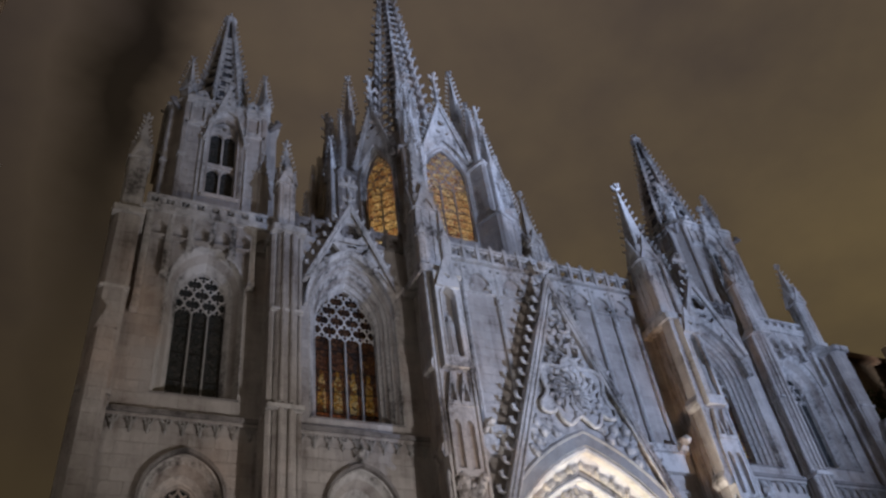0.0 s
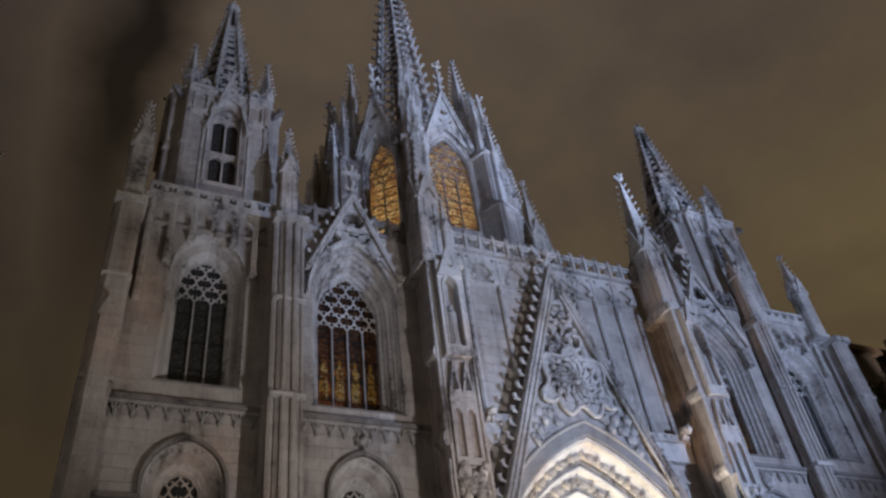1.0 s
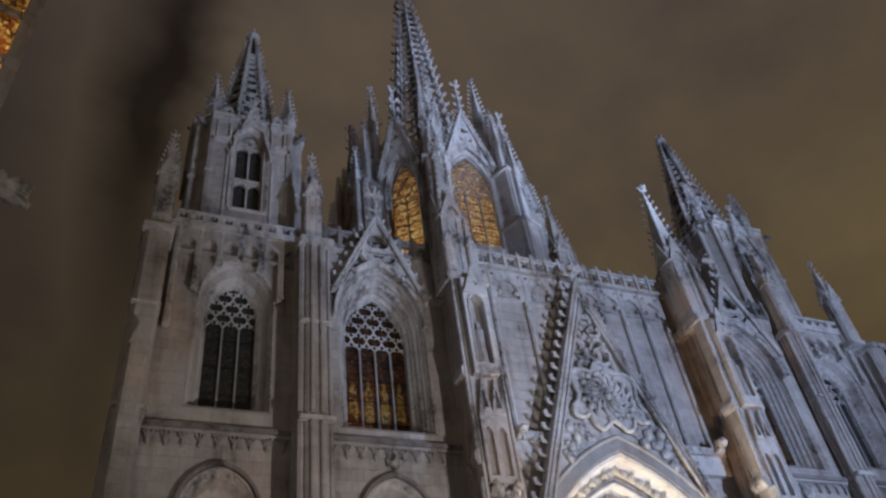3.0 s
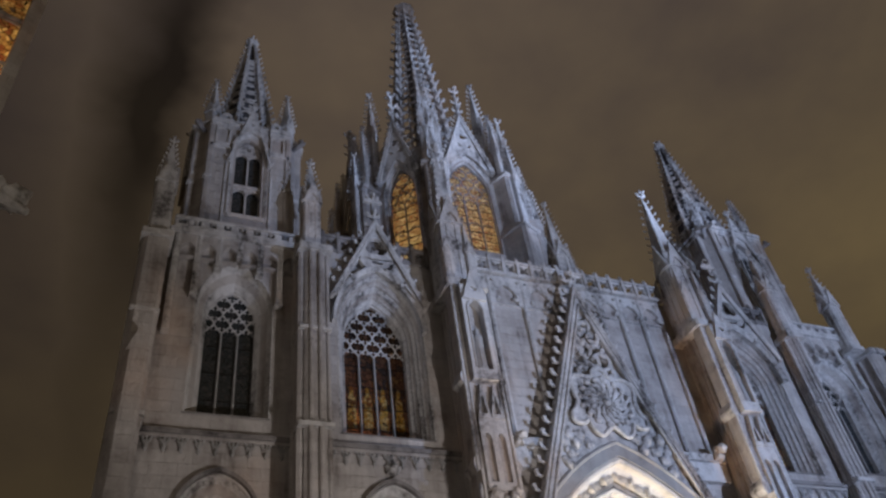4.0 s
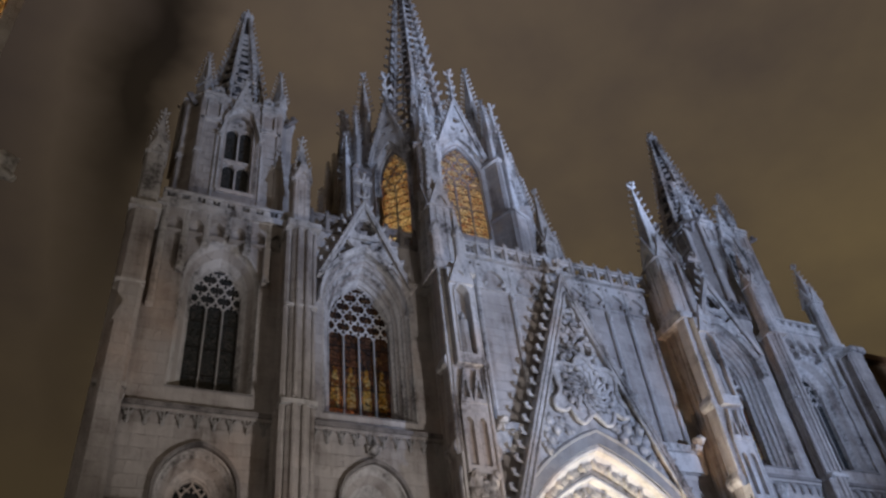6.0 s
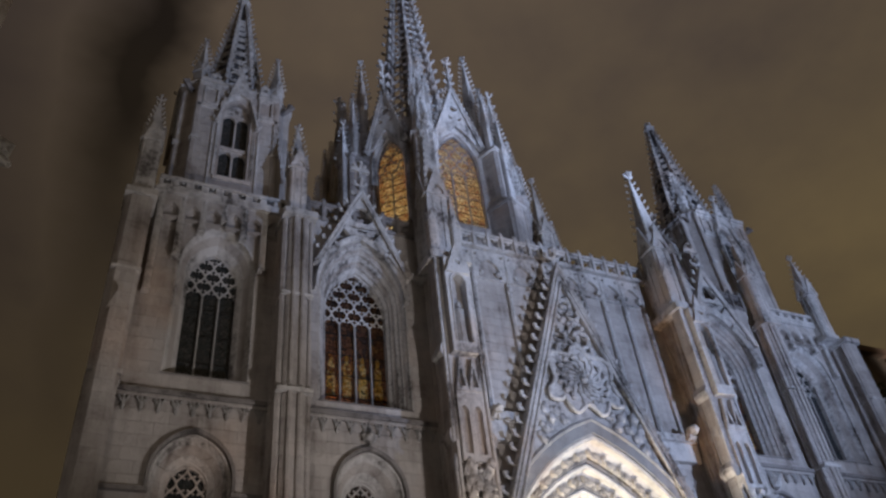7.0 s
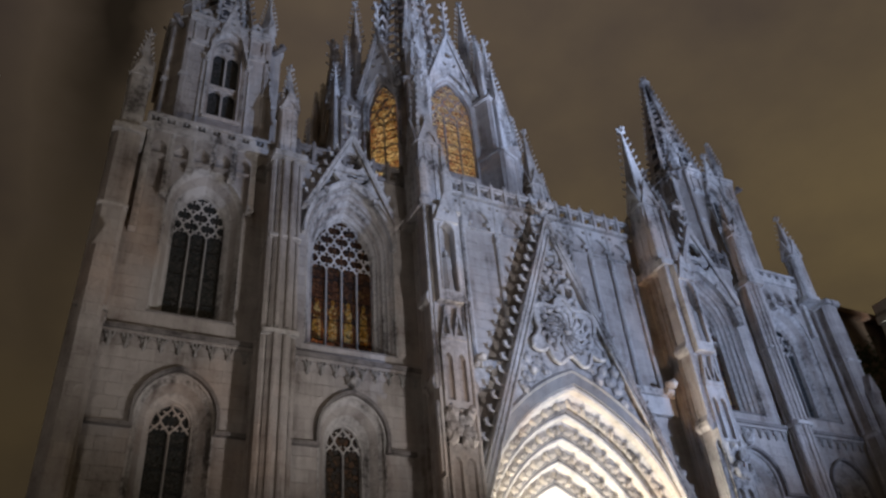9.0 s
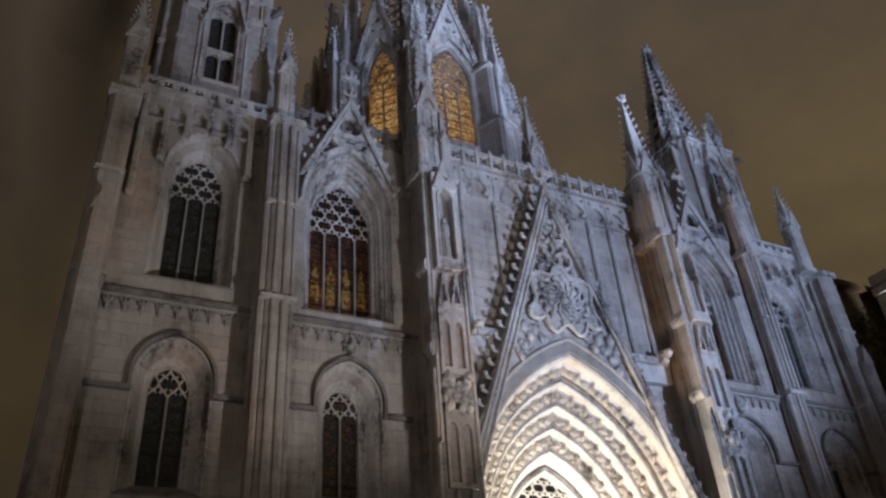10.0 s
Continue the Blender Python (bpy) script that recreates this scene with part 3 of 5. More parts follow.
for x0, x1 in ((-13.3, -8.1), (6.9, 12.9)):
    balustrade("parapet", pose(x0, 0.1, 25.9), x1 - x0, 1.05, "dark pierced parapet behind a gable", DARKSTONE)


def blind_arcade(name, at, xs, ztop, bottoms, label, head=0.42, w=1.0, proud=1.0):
    """Thin ribs down a wall with cusped heads between them under the cornice."""
    a = thing(name, at, label, "blind arcade", "blind arcades")
    for x, zb in zip(xs, bottoms):
        zc = zb + (ztop - zb) * 0.74
        g = Geo().box(x - 0.15 * w, x + 0.15 * w, -0.10 * proud, 0.02, zb, ztop)
        for dx, dy, rr in ((-0.11, -0.1 * proud - 0.04, 0.075), (0.11, -0.1 * proud - 0.04, 0.075), (0.0, -0.1 * proud - 0.09, 0.06)):
            g.tube([(x + dx * w, dy, zb), (x + dx * w, dy, ztop)], rr * w, 6)
        if ztop - zb > 6:
            g.box(x - 0.2 * w, x + 0.2 * w, -0.27, 0.0, zc, zc + 0.32, 0.05)
        g.box(x - 0.2 * w, x + 0.2 * w, -0.1 * proud - 0.15, 0.02, zb - 0.12, zb + 0.12, 0.04).part("rib", CARVED, a)
    for l, r in zip(xs, xs[1:]):
        c, q = (l + r) / 2, min(0.62, (r - l) / 2 - 0.12)
        z = ztop - head - q * 1.6
        hole = [(c + x, z + zz) for x, zz in [(q, -0.3)] + arch(q, q * 1.5, 6) + [(-q, -0.3)]]
        Geo().plate([(r - 0.1, z - 0.32), (r - 0.1, ztop), (l + 0.1, ztop), (l + 0.1, z - 0.32)], [hole] if proud > 2 else [hole, ring(l + 0.23, ztop - 0.25, 0.09, 8), ring(r - 0.23, ztop - 0.25, 0.1, 8)], -0.1 * proud - 0.07, 0.01).part("cusped_head", CARVED if proud < 2 else ASHLAR, a)
        for s in (-1, 1) if proud < 2 else ():
            Geo().lump((c + s * q * 0.75, -0.1 * proud - 0.05, z + 0.05), 0.17, (1, 0.8, 1)).part("cusp", CARVED, a)
    return a


for cx in TOWERS:
    xs = [cx - 2.6 + 0.867 * i for i in range(7)]
    blind_arcade("blind_arcade", pose(0, 0, 0), xs, 25.3, [20.3, 22.2, 23.7, 24.45, 23.7, 22.2, 20.3], "hanging ribs and cusped heads over a window", w=0.75, proud=2.6)
    cor = Geo().box(cx - 3.0, cx + 3.0, -0.5, 0.02, 25.27, 25.46, 0.08).part("cornice", CARVED)
    tagged(cor, "moulded stone cornice under a parapet", "cornice", "cornices")
xs = [-6.25, -5.05, -3.15, -1.3, 0.0, 1.3, 2.55, 3.85, 5.15]
blind_arcade("blind_arcade", pose(0, 0, 0), xs, 26.0, [16.9] * 9, "tall ribbed panels with cusped heads over the portal", w=0.6)
tagged(Geo().box(-6.38, 5.55, -0.55, 0.0, 16.5, 16.85, 0.1).box(-6.38, 5.55, -0.35, 0.0, 15.6, 16.5).part("ledge", CARVED), "carved stone ledge behind the portal gable", "ledge")


# ---- buttresses ----
def statue_mesh(h):
    """One robed figure as a single skin: folds run down the robe, forearms swell at the waist."""
    rows = ((0.0, 0.15, 0), (0.05, 0.16, 0), (0.06, 0.135, 1), (0.3, 0.125, 1), (0.5, 0.11, 0.7), (0.58, 0.135, 0.3), (0.66, 0.13, 0.2), (0.76, 0.135, 0.1), (0.81, 0.09, 0), (0.835, 0.045, 0), (0.87, 0.066, 0), (0.92, 0.07, 0), (0.96, 0.05, 0), (0.985, 0.01, 0))
    n = 22
    v, f = [], []
    for z, r, fold in rows:
        for i in range(n):
            a = 2 * math.pi * i / n
            q = r * (1 + 0.13 * fold * math.cos(a * 7 + z * 2))
            v.append((q * 1.1 * h * math.cos(a), q * h * math.sin(a), z * h))
    for k in range(len(rows) - 1):
        f += [(k * n + i, k * n + (i + 1) % n, (k + 1) * n + (i + 1) % n, (k + 1) * n + i) for i in range(n)]
    f += [tuple(reversed(range(n))), tuple((len(rows) - 1) * n + i for i in range(n))]
    return Geo().add(v, f).mesh("statue", GREYSTONE)


STATUE = statue_mesh(2.0)


def great_buttress(x0, x1):
    """A deep pier beside the portal: rolls at the corners, niche, gablets, blind lancets and canopies on its face."""
    w = x1 - x0
    b = thing("buttress", pose((x0 + x1) / 2, -2.0, 0), "deep carved stone buttress with a statue niche beside the portal", "buttress", "portal buttresses")
    h = w / 2
    Geo().box(-h + 0.42, h - 0.42, 0.5, 2.0, 0, 23.2).part("pier", ASHLAR, b)
    Geo().box(-h, h, 0, 0.62, 0, 23.2, 0.10).part("front_pier", ASHLAR, b)
    Geo().box(-h - 0.1, h + 0.1, -0.12, 2.0, 0, 1.2, 0.1).part("plinth", ASHLAR, b)
    for s in (-1, 1):
        for dx in (0.0, 0.17):
            Geo().tube([(s * (h - 0.06 - dx), -0.03, 1.2), (s * (h - 0.06 - dx), -0.03, 23.2)], 0.075 if dx == 0 else 0.05, 8).part("colonnette", CARVED, b)
        for y, q in ((0.72, 0.09), (1.05, 0.07), (1.35, 0.09), (1.75, 0.08)):
            Geo().tube([(s * (h - 0.4), y, 1.2), (s * (h - 0.4), y, 23.2)], q, 8).part("colonnette", ASHLAR, b)
        for z in (14.4, 18.2):
            Geo().add([(s * e, y, z + dz) for e, y, dz in ((h, -0.02, -0.1), (h + 0.13, -0.1, 0.12), (h + 0.13, -0.1, 0.3), (h, -0.02, 0.62), (h, 0.7, -0.1), (h + 0.13, 0.78, 0.12), (h + 0.13, 0.78, 0.3), (h, 0.7, 0.62))], [(0, 1, 5, 4), (1, 2, 6, 5), (2, 3, 7, 6), (0, 3, 2, 1), (4, 5, 6, 7), (0, 4, 7, 3)]).part("set_off", CARVED, b)
        # niche with small carved figures low on the flank
        Geo().plate([(0.3 + x, z) for x, z in rect(-0.24, 0.24, 10.8, 14.2)], [[(0.3 + x, z) for x, z in opening(0.15, 0.3, 11.0, 13.5, 5)]], -0.1, 0.0).turned(Matrix.Translation((s * h, 0, 0)) @ Matrix.Rotation(s * math.pi / 2, 4, "Z")).part("niche_frame", CARVED, b)
    # niche
    f = h - 0.3
    Geo().plate(rect(-f, f, 18.2, 23.1), [[(x, z) for x, z in opening(f * 0.62, f * 1.0, 18.7, 21.7)]], -0.42, 0.0).part("niche_frame", CARVED, b)
    Geo().tube(xz(opening(f * 0.66, f * 1.05, 18.7, 21.7, 8), -0.44), 0.05, 6).part("niche_arch", CARVED, b)
    Geo().plate([(f, 22.2), (0, 23.9), (-f, 22.2)], [ring(0, 22.75, 0.17, 12, 3, 0.3)], -0.56, -0.42).part("canopy_gablet", CARVED, b)
    # zigzag gablets
    for s in (-1, 1):
        c = s * f * 0.5
        Geo().plate([(c + f * 0.5, 16.5), (c, 18.1), (c - f * 0.5, 16.5)], [[(c + f * 0.26, 16.7), (c, 17.6), (c - f * 0.26, 16.7)]], -0.26, 0.0).part("gablet", CARVED, b)
        Geo().plate(rect(c - f * 0.5, c + f * 0.5, 13.6, 16.5), [[(c + x, z) for x, z in opening(f * 0.3, f * 0.55, 13.9, 15.6)]], -0.2, 0.0).part("blind_lancet", CARVED, b)
        g = Geo()
        for i in range(14):
            g.lump((c + random.uniform(-0.28, 0.28), -0.16 - random.uniform(0, 0.15), random.uniform(12.2, 13.6)), random.uniform(0.16, 0.3), (0.8, 0.8, 1.2))
        g.part("carved_canopy", CARVED, b)
        Geo().plate(rect(c - f * 0.5, c + f * 0.5, 9.3, 12.2), [[(c + x, z) for x, z in opening(f * 0.34, f * 0.5, 9.5, 11.4)]], -0.2, 0.0).part("blind_lancet", CARVED, b)
        Geo().plate([(c + f * 0.5, 7.6), (c, 9.3), (c - f * 0.5, 7.6)], [[(c + f * 0.26, 7.8), (c, 8.8), (c - f * 0.26, 7.8)]], -0.26, 0.0).part("gablet", CARVED, b)
    Geo().box(-h - 0.15, h + 0.15, -0.2, 2.05, 23.2, 23.6, 0.08).part("capping", CARVED, b)
    tagged(piece("statue", STATUE, None, pose((x0 + x1) / 2, -2.2, 18.7) @ Matrix.Diagonal((0.72, 0.72, 1.1, 1))), "plain weathered stone figure standing in a niche", "statue", "niche statues")
    return b


for x0, x1 in BUTT:
    great_buttress(x0, x1)
    pinnacle("pinnacle", pose((x0 + x1) / 2 - (0.2 if x0 > 0 else 0.1), -1.1, 23.6), 1.15, 5.0, 4.7, "tall white crocketed pinnacle on a portal buttress")
    for dx, dy in ((-0.55, 0.7), (0.55, 0.7), (-0.6, -0.55), (0.6, -0.55)):
        pinnacle("pinnacle", pose((x0 + x1) / 2 + dx, -1.1 + dy, 23.6), 0.42, 2.4, 1.9, "slim crocketed side pinnacle on a portal buttress")


def tower_buttress(x0, x1, depth, top, label, step=False):
    """A slim pier with clustered rolls on its face."""
    b = thing("buttress", pose((x0 + x1) / 2, -depth, 0), label, "buttress", "tower buttresses")
    h = (x1 - x0) / 2
    Geo().box(-h, h, 0 if step else 0.3, depth, 0, top, 0.16).part("pier", ASHLAR, b)
    if not step:
        Geo().box(-h * 0.62, h * 0.62, 0.1, 0.4, 0, top, 0.04).part("pier", ASHLAR, b)
    for z0, z1, r in ((0, 15.9, 1.0), (16.2, top, 0.85)):
        for i in range(0 if step else 6):
            x, y, q = ((-h * 0.88, 0.28, 0.1), (-h * 0.62, 0.2, 0.06), (-h * 0.3, 0.05, 0.11), (h * 0.3, 0.05, 0.11), (h * 0.62, 0.2, 0.06), (h * 0.88, 0.28, 0.1))[i]
            Geo().tube([(x, y, z0), (x, y, z1)], q * r, 8).part("colonnette", ASHLAR, b)
        for y in (0.3, depth * 0.75):
            Geo().tube([(-h, y, z0), (-h, y, z1)], 0.08 * r, 7).part("colonnette", ASHLAR, b)
    Geo().box(-h - 0.06, h + 0.06, -0.04, depth, 15.9, 16.08, 0.05).part("set_off", CARVED, b)
    Geo().box(-h - 0.03, h + 0.03, -0.03 if step else 0.05, depth, 20.3, 20.42, 0.04).part("set_off", CARVED, b)
    Geo().box(-h - 0.12, h + 0.12, -0.16, depth, top, top + 0.3, 0.06).part("capping", CARVED, b)
    if step:
        Geo().box(-h * 0.75, h * 0.75, -0.45, 0.0, 0, 18.2, 0.12).part("offset_pier", ASHLAR, b)
        Geo().plate([(h * 0.75, 18.2), (0, 19.3), (-h * 0.75, 18.2)], [], -0.45, 0.0).part("offset_gablet", ASHLAR, b)
    return b


for x0, x1, top in ((-14.66, -13.4, 24.4), (12.95, 13.95, 24.4), (-20.95, -19.95, 24.0), (18.7, 19.7, 24.0)):
    tower_buttress(x0, x1, 1.55 if -17 < x0 < 0 else 1.0 if 0 < x0 < 17 else 1.25, top, "clustered stone buttress at the corner of a bell tower", abs(x0) > 18.5)
    pinnacle("pinnacle", pose((x0 + x1) / 2 if x0 < 17 else 18.15, -0.65, top + 0.3), 0.8, 3.9, 2.1, "weathered crocketed pinnacle on a tower buttress")


# ---- gables ----
def gable(name, cx, y0, y1, zb, half, zt, wid, label, crockets, size):
    """A steep crocketed gable: raking bands, crockets, finial."""
    g = thing(name, pose(cx, 0, 0), label, "gable", "gables")
    H = zt - zb
    ln = math.hypot(half, H)
    nx, nz = H / ln, half / ln
    for s in (-1, 1):
        o = [(s * half, zb), (0, zt)]
        i = [(s * (half - wid / nx), zb), (0, zt - wid / nz)]
        Geo().band(i, o, y0, y1).part("raking_band", CARVED, g)
        for d in (0.03, wid * 0.45, wid):
            a = [(s * (half - d / nx), y0 - 0.03, zb), (0, y0 - 0.03, zt - d / nz)]
            Geo().tube(a, size * 0.18, 6).part("raking_roll", CARVED, g)
        for k in range(crockets):
            t = (k + 0.4) / crockets
            crocket_at(g, (s * half * (1 - t), (y0 + y1) / 2, zb + H * t), (s, 0), size)
    Geo().finial(0, (y0 + y1) / 2, zt, size * 2.0).part("finial", CARVED, g)
    return g


for cx in BAYS:
    wx = cx - 0.12
    g = gable("gable", wx, -0.55, -0.15, 23.0, 2.25, 28.0, 0.2, "pierced crocketed gable over a stained window", 8, 0.32)
    a_in, a_out = opening(2.0, 2.0 * 1.6, 21.8, 21.8), opening(2.16, 2.16 * 1.6, 21.8, 21.8)
    Geo().band(a_in, a_out, -0.45, 0.02, -0.25).part("arch_moulding", CARVED, g)
    hs = [ring(0, 26.25, 0.56, 24, 3, 0.3, math.pi / 2), drop(-0.62, 25.3, 0.34, 2.5), drop(0.62, 25.3, 0.34, math.pi - 2.5), drop(-1.22, 24.3, 0.15, 2.2), drop(1.22, 24.3, 0.15, math.pi - 2.2)]
    Geo().plate([(1.95, 23.1)] + [(0, 27.5)] + [(-1.95, 23.1)] + [(-x, 21.82 + z) for x, z in arch(2.12, 2.12 * 1.6)[8:17]], hs, -0.45, -0.25).part("tracery", CARVED, g)
    Geo().tube([(0, -0.35, 28.4), (0, -0.35, 29.6)], 0.09, 6).box(-0.5, 0.5, -0.43, -0.27, 29.3, 29.5, 0.05).finial(0, -0.35, 29.2, 0.6).part("cross", CARVED, g)

# ---- portal ----
P_OUT, P_RISE, P_ZS = 5.5, 8.15, 8.0
portal = thing("portal", pose(AX, 0, 0), "deep pointed portal of pale carved orders lit by warm lamps", "portal")
orders = ((5.5, -0.75), (4.88, 0.15), (4.28, 0.7), (3.7, 1.25), (3.1, 1.75), (2.55, 2.3))
K = 1.475
ANGEL = Geo()
ANGEL.tube([(0, 0, -0.32), (0, -0.03, -0.1), (0, -0.02, 0.12), (0, 0, 0.2), (0, -0.02, 0.3), (0, 0, 0.4)], [0.13, 0.17, 0.13, 0.06, 0.1, 0.03], 7)
for s in (-1, 1):
    ANGEL.lump((s * 0.17, 0, 0.1), 0.2, (0.8, 0.7, 1.3)).lump((s * 0.2, -0.02, -0.3), 0.17)
ANGEL.lump((0, -0.12, -0.42), 0.28, (1.3, 1, 0.6)).lump((0, -0.05, 0.46), 0.2, (1.4, 1.2, 0.6))
ANGEL = ANGEL.mesh("carved_canopy", GRIMED_SHADED)
for i in range(5):
    (a, ya), (b, yb) = orders[i], orders[i + 1]
    order = Geo().band(opening(a - 0.18, (a - 0.18) * K, 0, P_ZS, 20), opening(a, a * K, 0, P_ZS, 20), ya - 0.05 if i else ya - 0.1, yb + 0.1).part("order", PALE, portal, "smooth outer roll of a portal order")
    # hollow between two rolls
    Geo().band(opening(b, b * K, 0, P_ZS, 20), opening(a - 0.18, (a - 0.18) * K, 0, P_ZS, 20), ya + 0.22, yb + 0.12, yb - 0.02).part("hollow", PALE, portal)
    Geo().tube(xz(opening(a - 0.09, (a - 0.09) * K, 0, P_ZS, 20), ya - 0.06), 0.10, 8).part("roll", PALE, portal)
    # the shade on the inner roll is put into its darker stone colour
    Geo().tube(xz(opening(b + 0.1, (b + 0.1) * K, 0, P_ZS, 20), yb - 0.06), 0.18, 8).part("roll", DARKSTONE, portal, "roll moulding with its shade put into a dark grey")
    m_h = (a - 0.18 + b) / 2
    path = [Vector((x, 0, P_ZS + z)) for x, z in arch(m_h, m_h * K, 40)]
    total = sum((q - p).length for p, q in zip(path, path[1:]))
    n = int(total / 0.8)
    n = n + n % 2 if i < 4 else 0  # the innermost order is plain
    acc, k, want = 0.0, 0, [(j + 0.5) * total / max(n, 1) for j in range(n)]
    for p, q in zip(path, path[1:]):
        l = (q - p).length
        while k < n and acc + l >= want[k]:
            c = p + (q - p) * ((want[k] - acc) / l)
            d = (q - p).normalized() * (1 if k < n // 2 else -1)
            side = Vector((0, 1, 0)).cross(d)
            yy = (ya + yb) / 2 + 0.02
            m = Matrix(((side.x, 0, d.x, c.x), (0, 1, 0, yy), (side.z, 0, d.z, c.z), (0, 0, 0, 1))) @ Matrix.Diagonal((0.7, 0.55, 0.8, 1))
            piece("carved_figure", ANGEL, portal, m)
            k += 1
        acc += l
Geo().band(opening(5.5, 5.5 * K, 0, P_ZS, 20), opening(6.0, 6.0 * 1.455, 0, P_ZS, 20), -1.0, 0.0, -0.97).part("outer_arch", GREYSTONE, portal, "broad grey outer arch")
Geo().tube(xz(opening(6.0, 6.0 * 1.455, 0, P_ZS, 20), -1.0), 0.09, 6).part("roll", GREYSTONE, portal)
half, yt = 2.55, 2.3
net_tracery(half - 0.08, (half - 0.08) * K, P_ZS - 0.8, P_ZS, 8, yt + 0.08, 0.05).part("tympanum_tracery", PALE, portal)
Geo().plate(opening(half + 0.1, half * K, 5.5, P_ZS), [], yt + 0.6, yt + 0.65).part("pane", DULL, portal)
Geo().band(opening(half - 0.11, (half - 0.11) * K, 0, P_ZS), opening(half, half * K, 0, P_ZS), yt - 0.15, yt + 0.1, yt - 0.05).part("inner_arch", PALE, portal)
Geo().box(-half, half, yt, yt + 0.35, 5.1, 5.55, 0.05).part("lintel", PALE, portal)
for s in (-1, 1):
    d = Geo().box(min(0.02 * s, s * half), max(0.02 * s, s * half), yt + 0.1, yt + 0.22, 0, 5.1).part("door_leaf", TIMBER, portal)
    for i in range(4):
        Geo().box(s * half * (0.14 + 0.25 * i) - 0.15, s * half * (0.14 + 0.25 * i) + 0.15, yt + 0.05, yt + 0.1, 0.3, 4.8, 0.02).part("panel", TIMBER, d)
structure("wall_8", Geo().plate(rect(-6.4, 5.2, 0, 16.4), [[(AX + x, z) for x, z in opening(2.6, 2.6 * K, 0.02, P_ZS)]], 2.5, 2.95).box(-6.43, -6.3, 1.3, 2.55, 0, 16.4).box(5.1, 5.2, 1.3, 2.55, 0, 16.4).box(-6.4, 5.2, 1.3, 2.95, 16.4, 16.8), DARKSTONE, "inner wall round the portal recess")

# carved gable over the portal
GZ0, GZT, GH = 9.0, 25.3, 6.05
gab = gable("portal_gable", AX, -1.15, -0.7, GZ0, GH, GZT, 0.42, "steep grey gable over the portal filled with carved foliage", 26, 0.40)
ext = [(x, P_ZS + z) for x, z in arch(5.98, 5.98 * 1.455, 20)]
field = [(5.35, 10.4), (0, 24.4), (-5.35, 10.4)]
cut = [(-x, z) for x, z in ext if abs(x) < 5.25 and z > 10.6]
random.seed(7)
piercings = []


def rake(z):
    return (24.4 - z) / (24.4 - 10.4) * 5.35


def extrados_z(x):
    r = (5.98 ** 2 + (5.98 * 1.455) ** 2) / (2 * 5.98)
    return P_ZS + math.sqrt(max(0.0, r * r - (abs(x) + r - 5.98) ** 2))


for z, n in ((22.9, 1), (22.2, 2), (21.5, 2), (20.85, 3), (20.2, 3)):
    for i in range(n):
        x = (i - (n - 1) / 2) * 0.66 + random.uniform(-0.05, 0.05)
        piercings.append(drop(x, z + random.uniform(-0.08, 0.08), 0.25 if n > 1 else 0.16, random.uniform(0, 6.28)))
for i in range(16):
    a = 2 * math.pi * i / 16
    for r in (0.45, 0.9, 1.3):
        if (i + int(r * 10)) % 2 == 0 or r > 1:
            x, z = r * math.cos(a) * 0.95, 18.6 + r * math.sin(a) * 0.85
            h = drop(x, z, 0.14 if r < 1.2 else 0.17, a + 1.2, 8)
            piercings.append(h)
Geo().plate(field + cut, piercings, -0.95, -0.72).part("carved_panel", CARVED, gab)
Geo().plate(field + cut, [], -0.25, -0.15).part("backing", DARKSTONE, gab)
half_frame = [(0.0, 20.4), (0.35, 20.2), (0.55, 19.85), (1.2, 19.9), (1.6, 19.6), (1.62, 19.1), (1.5, 18.6), (1.65, 18.2), (1.9, 17.9), (1.85, 17.5), (1.45, 17.45), (1.15, 17.6), (0.95, 17.15), (0.6, 16.95), (0.0, 17.4)]


def smooth_loop(pts, n=4):
    """A closed Catmull-Rom line through the points."""
    out, m = [], len(pts)
    for i in range(m):
        a, b, c, d = (Vector(pts[(i + k) % m]) for k in (-1, 0, 1, 2))
        for j in range(n):
            t = j / n
            out.append(tuple(0.5 * (2 * b + (c - a) * t + (2 * a - 5 * b + 4 * c - d) * t * t + (3 * b - a - 3 * c + d) * t ** 3)))
    return out


inner = smooth_loop(half_frame + [(-x, z) for x, z in reversed(half_frame[1:-1])])
Geo().tube(xz(inner, -1.13), 0.11, 8, True).part("cusped_frame", CARVED, gab, "smooth raised frame of curves and cusps")
rosette = [h for h in piercings if all(math.hypot(x / 1.45, (z - 18.6) / 1.2) < 1.0 for x, z in h)]
Geo().plate(inner, rosette, -1.12, -0.95).part("rosette_panel", CARVED, gab, "raised cusped panel with pierced rosette")
leaves = Geo()
# curled leaves round the upper piercings
for h in piercings[:11]:
    cx, cz = sum(p[0] for p in h) / len(h), sum(p[1] for p in h) / len(h)
    for j in range(3):
        a0, r = random.uniform(0, 6.28), random.uniform(0.25, 0.33)
        path = [(cx + r * math.cos(a0 + 0.5 * q), -0.97 - 0.03 * q, cz + r * math.sin(a0 + 0.5 * q)) for q in range(5)]
        leaves.tube(path, [0.05, 0.09, 0.11, 0.1, 0.05], 6)
        leaves.lump(path[-1], 0.17, (1, 0.8, 1))
# sixteen bent petals of the rosette
for i in range(16):
    a0 = 2 * math.pi * i / 16
    path = [((0.22 + 0.27 * q) * math.cos(a0 + 0.16 * q), -1.13 - 0.03 * (q % 2), 18.62 + (0.22 + 0.27 * q) * 0.88 * math.sin(a0 + 0.16 * q)) for q in range(5)]
    leaves.tube(path, [0.03, 0.05, 0.06, 0.06, 0.03], 6)
    for q in (2, 4):
        leaves.lump(path[q], 0.14 if q == 2 else 0.2, (1, 0.7, 1))
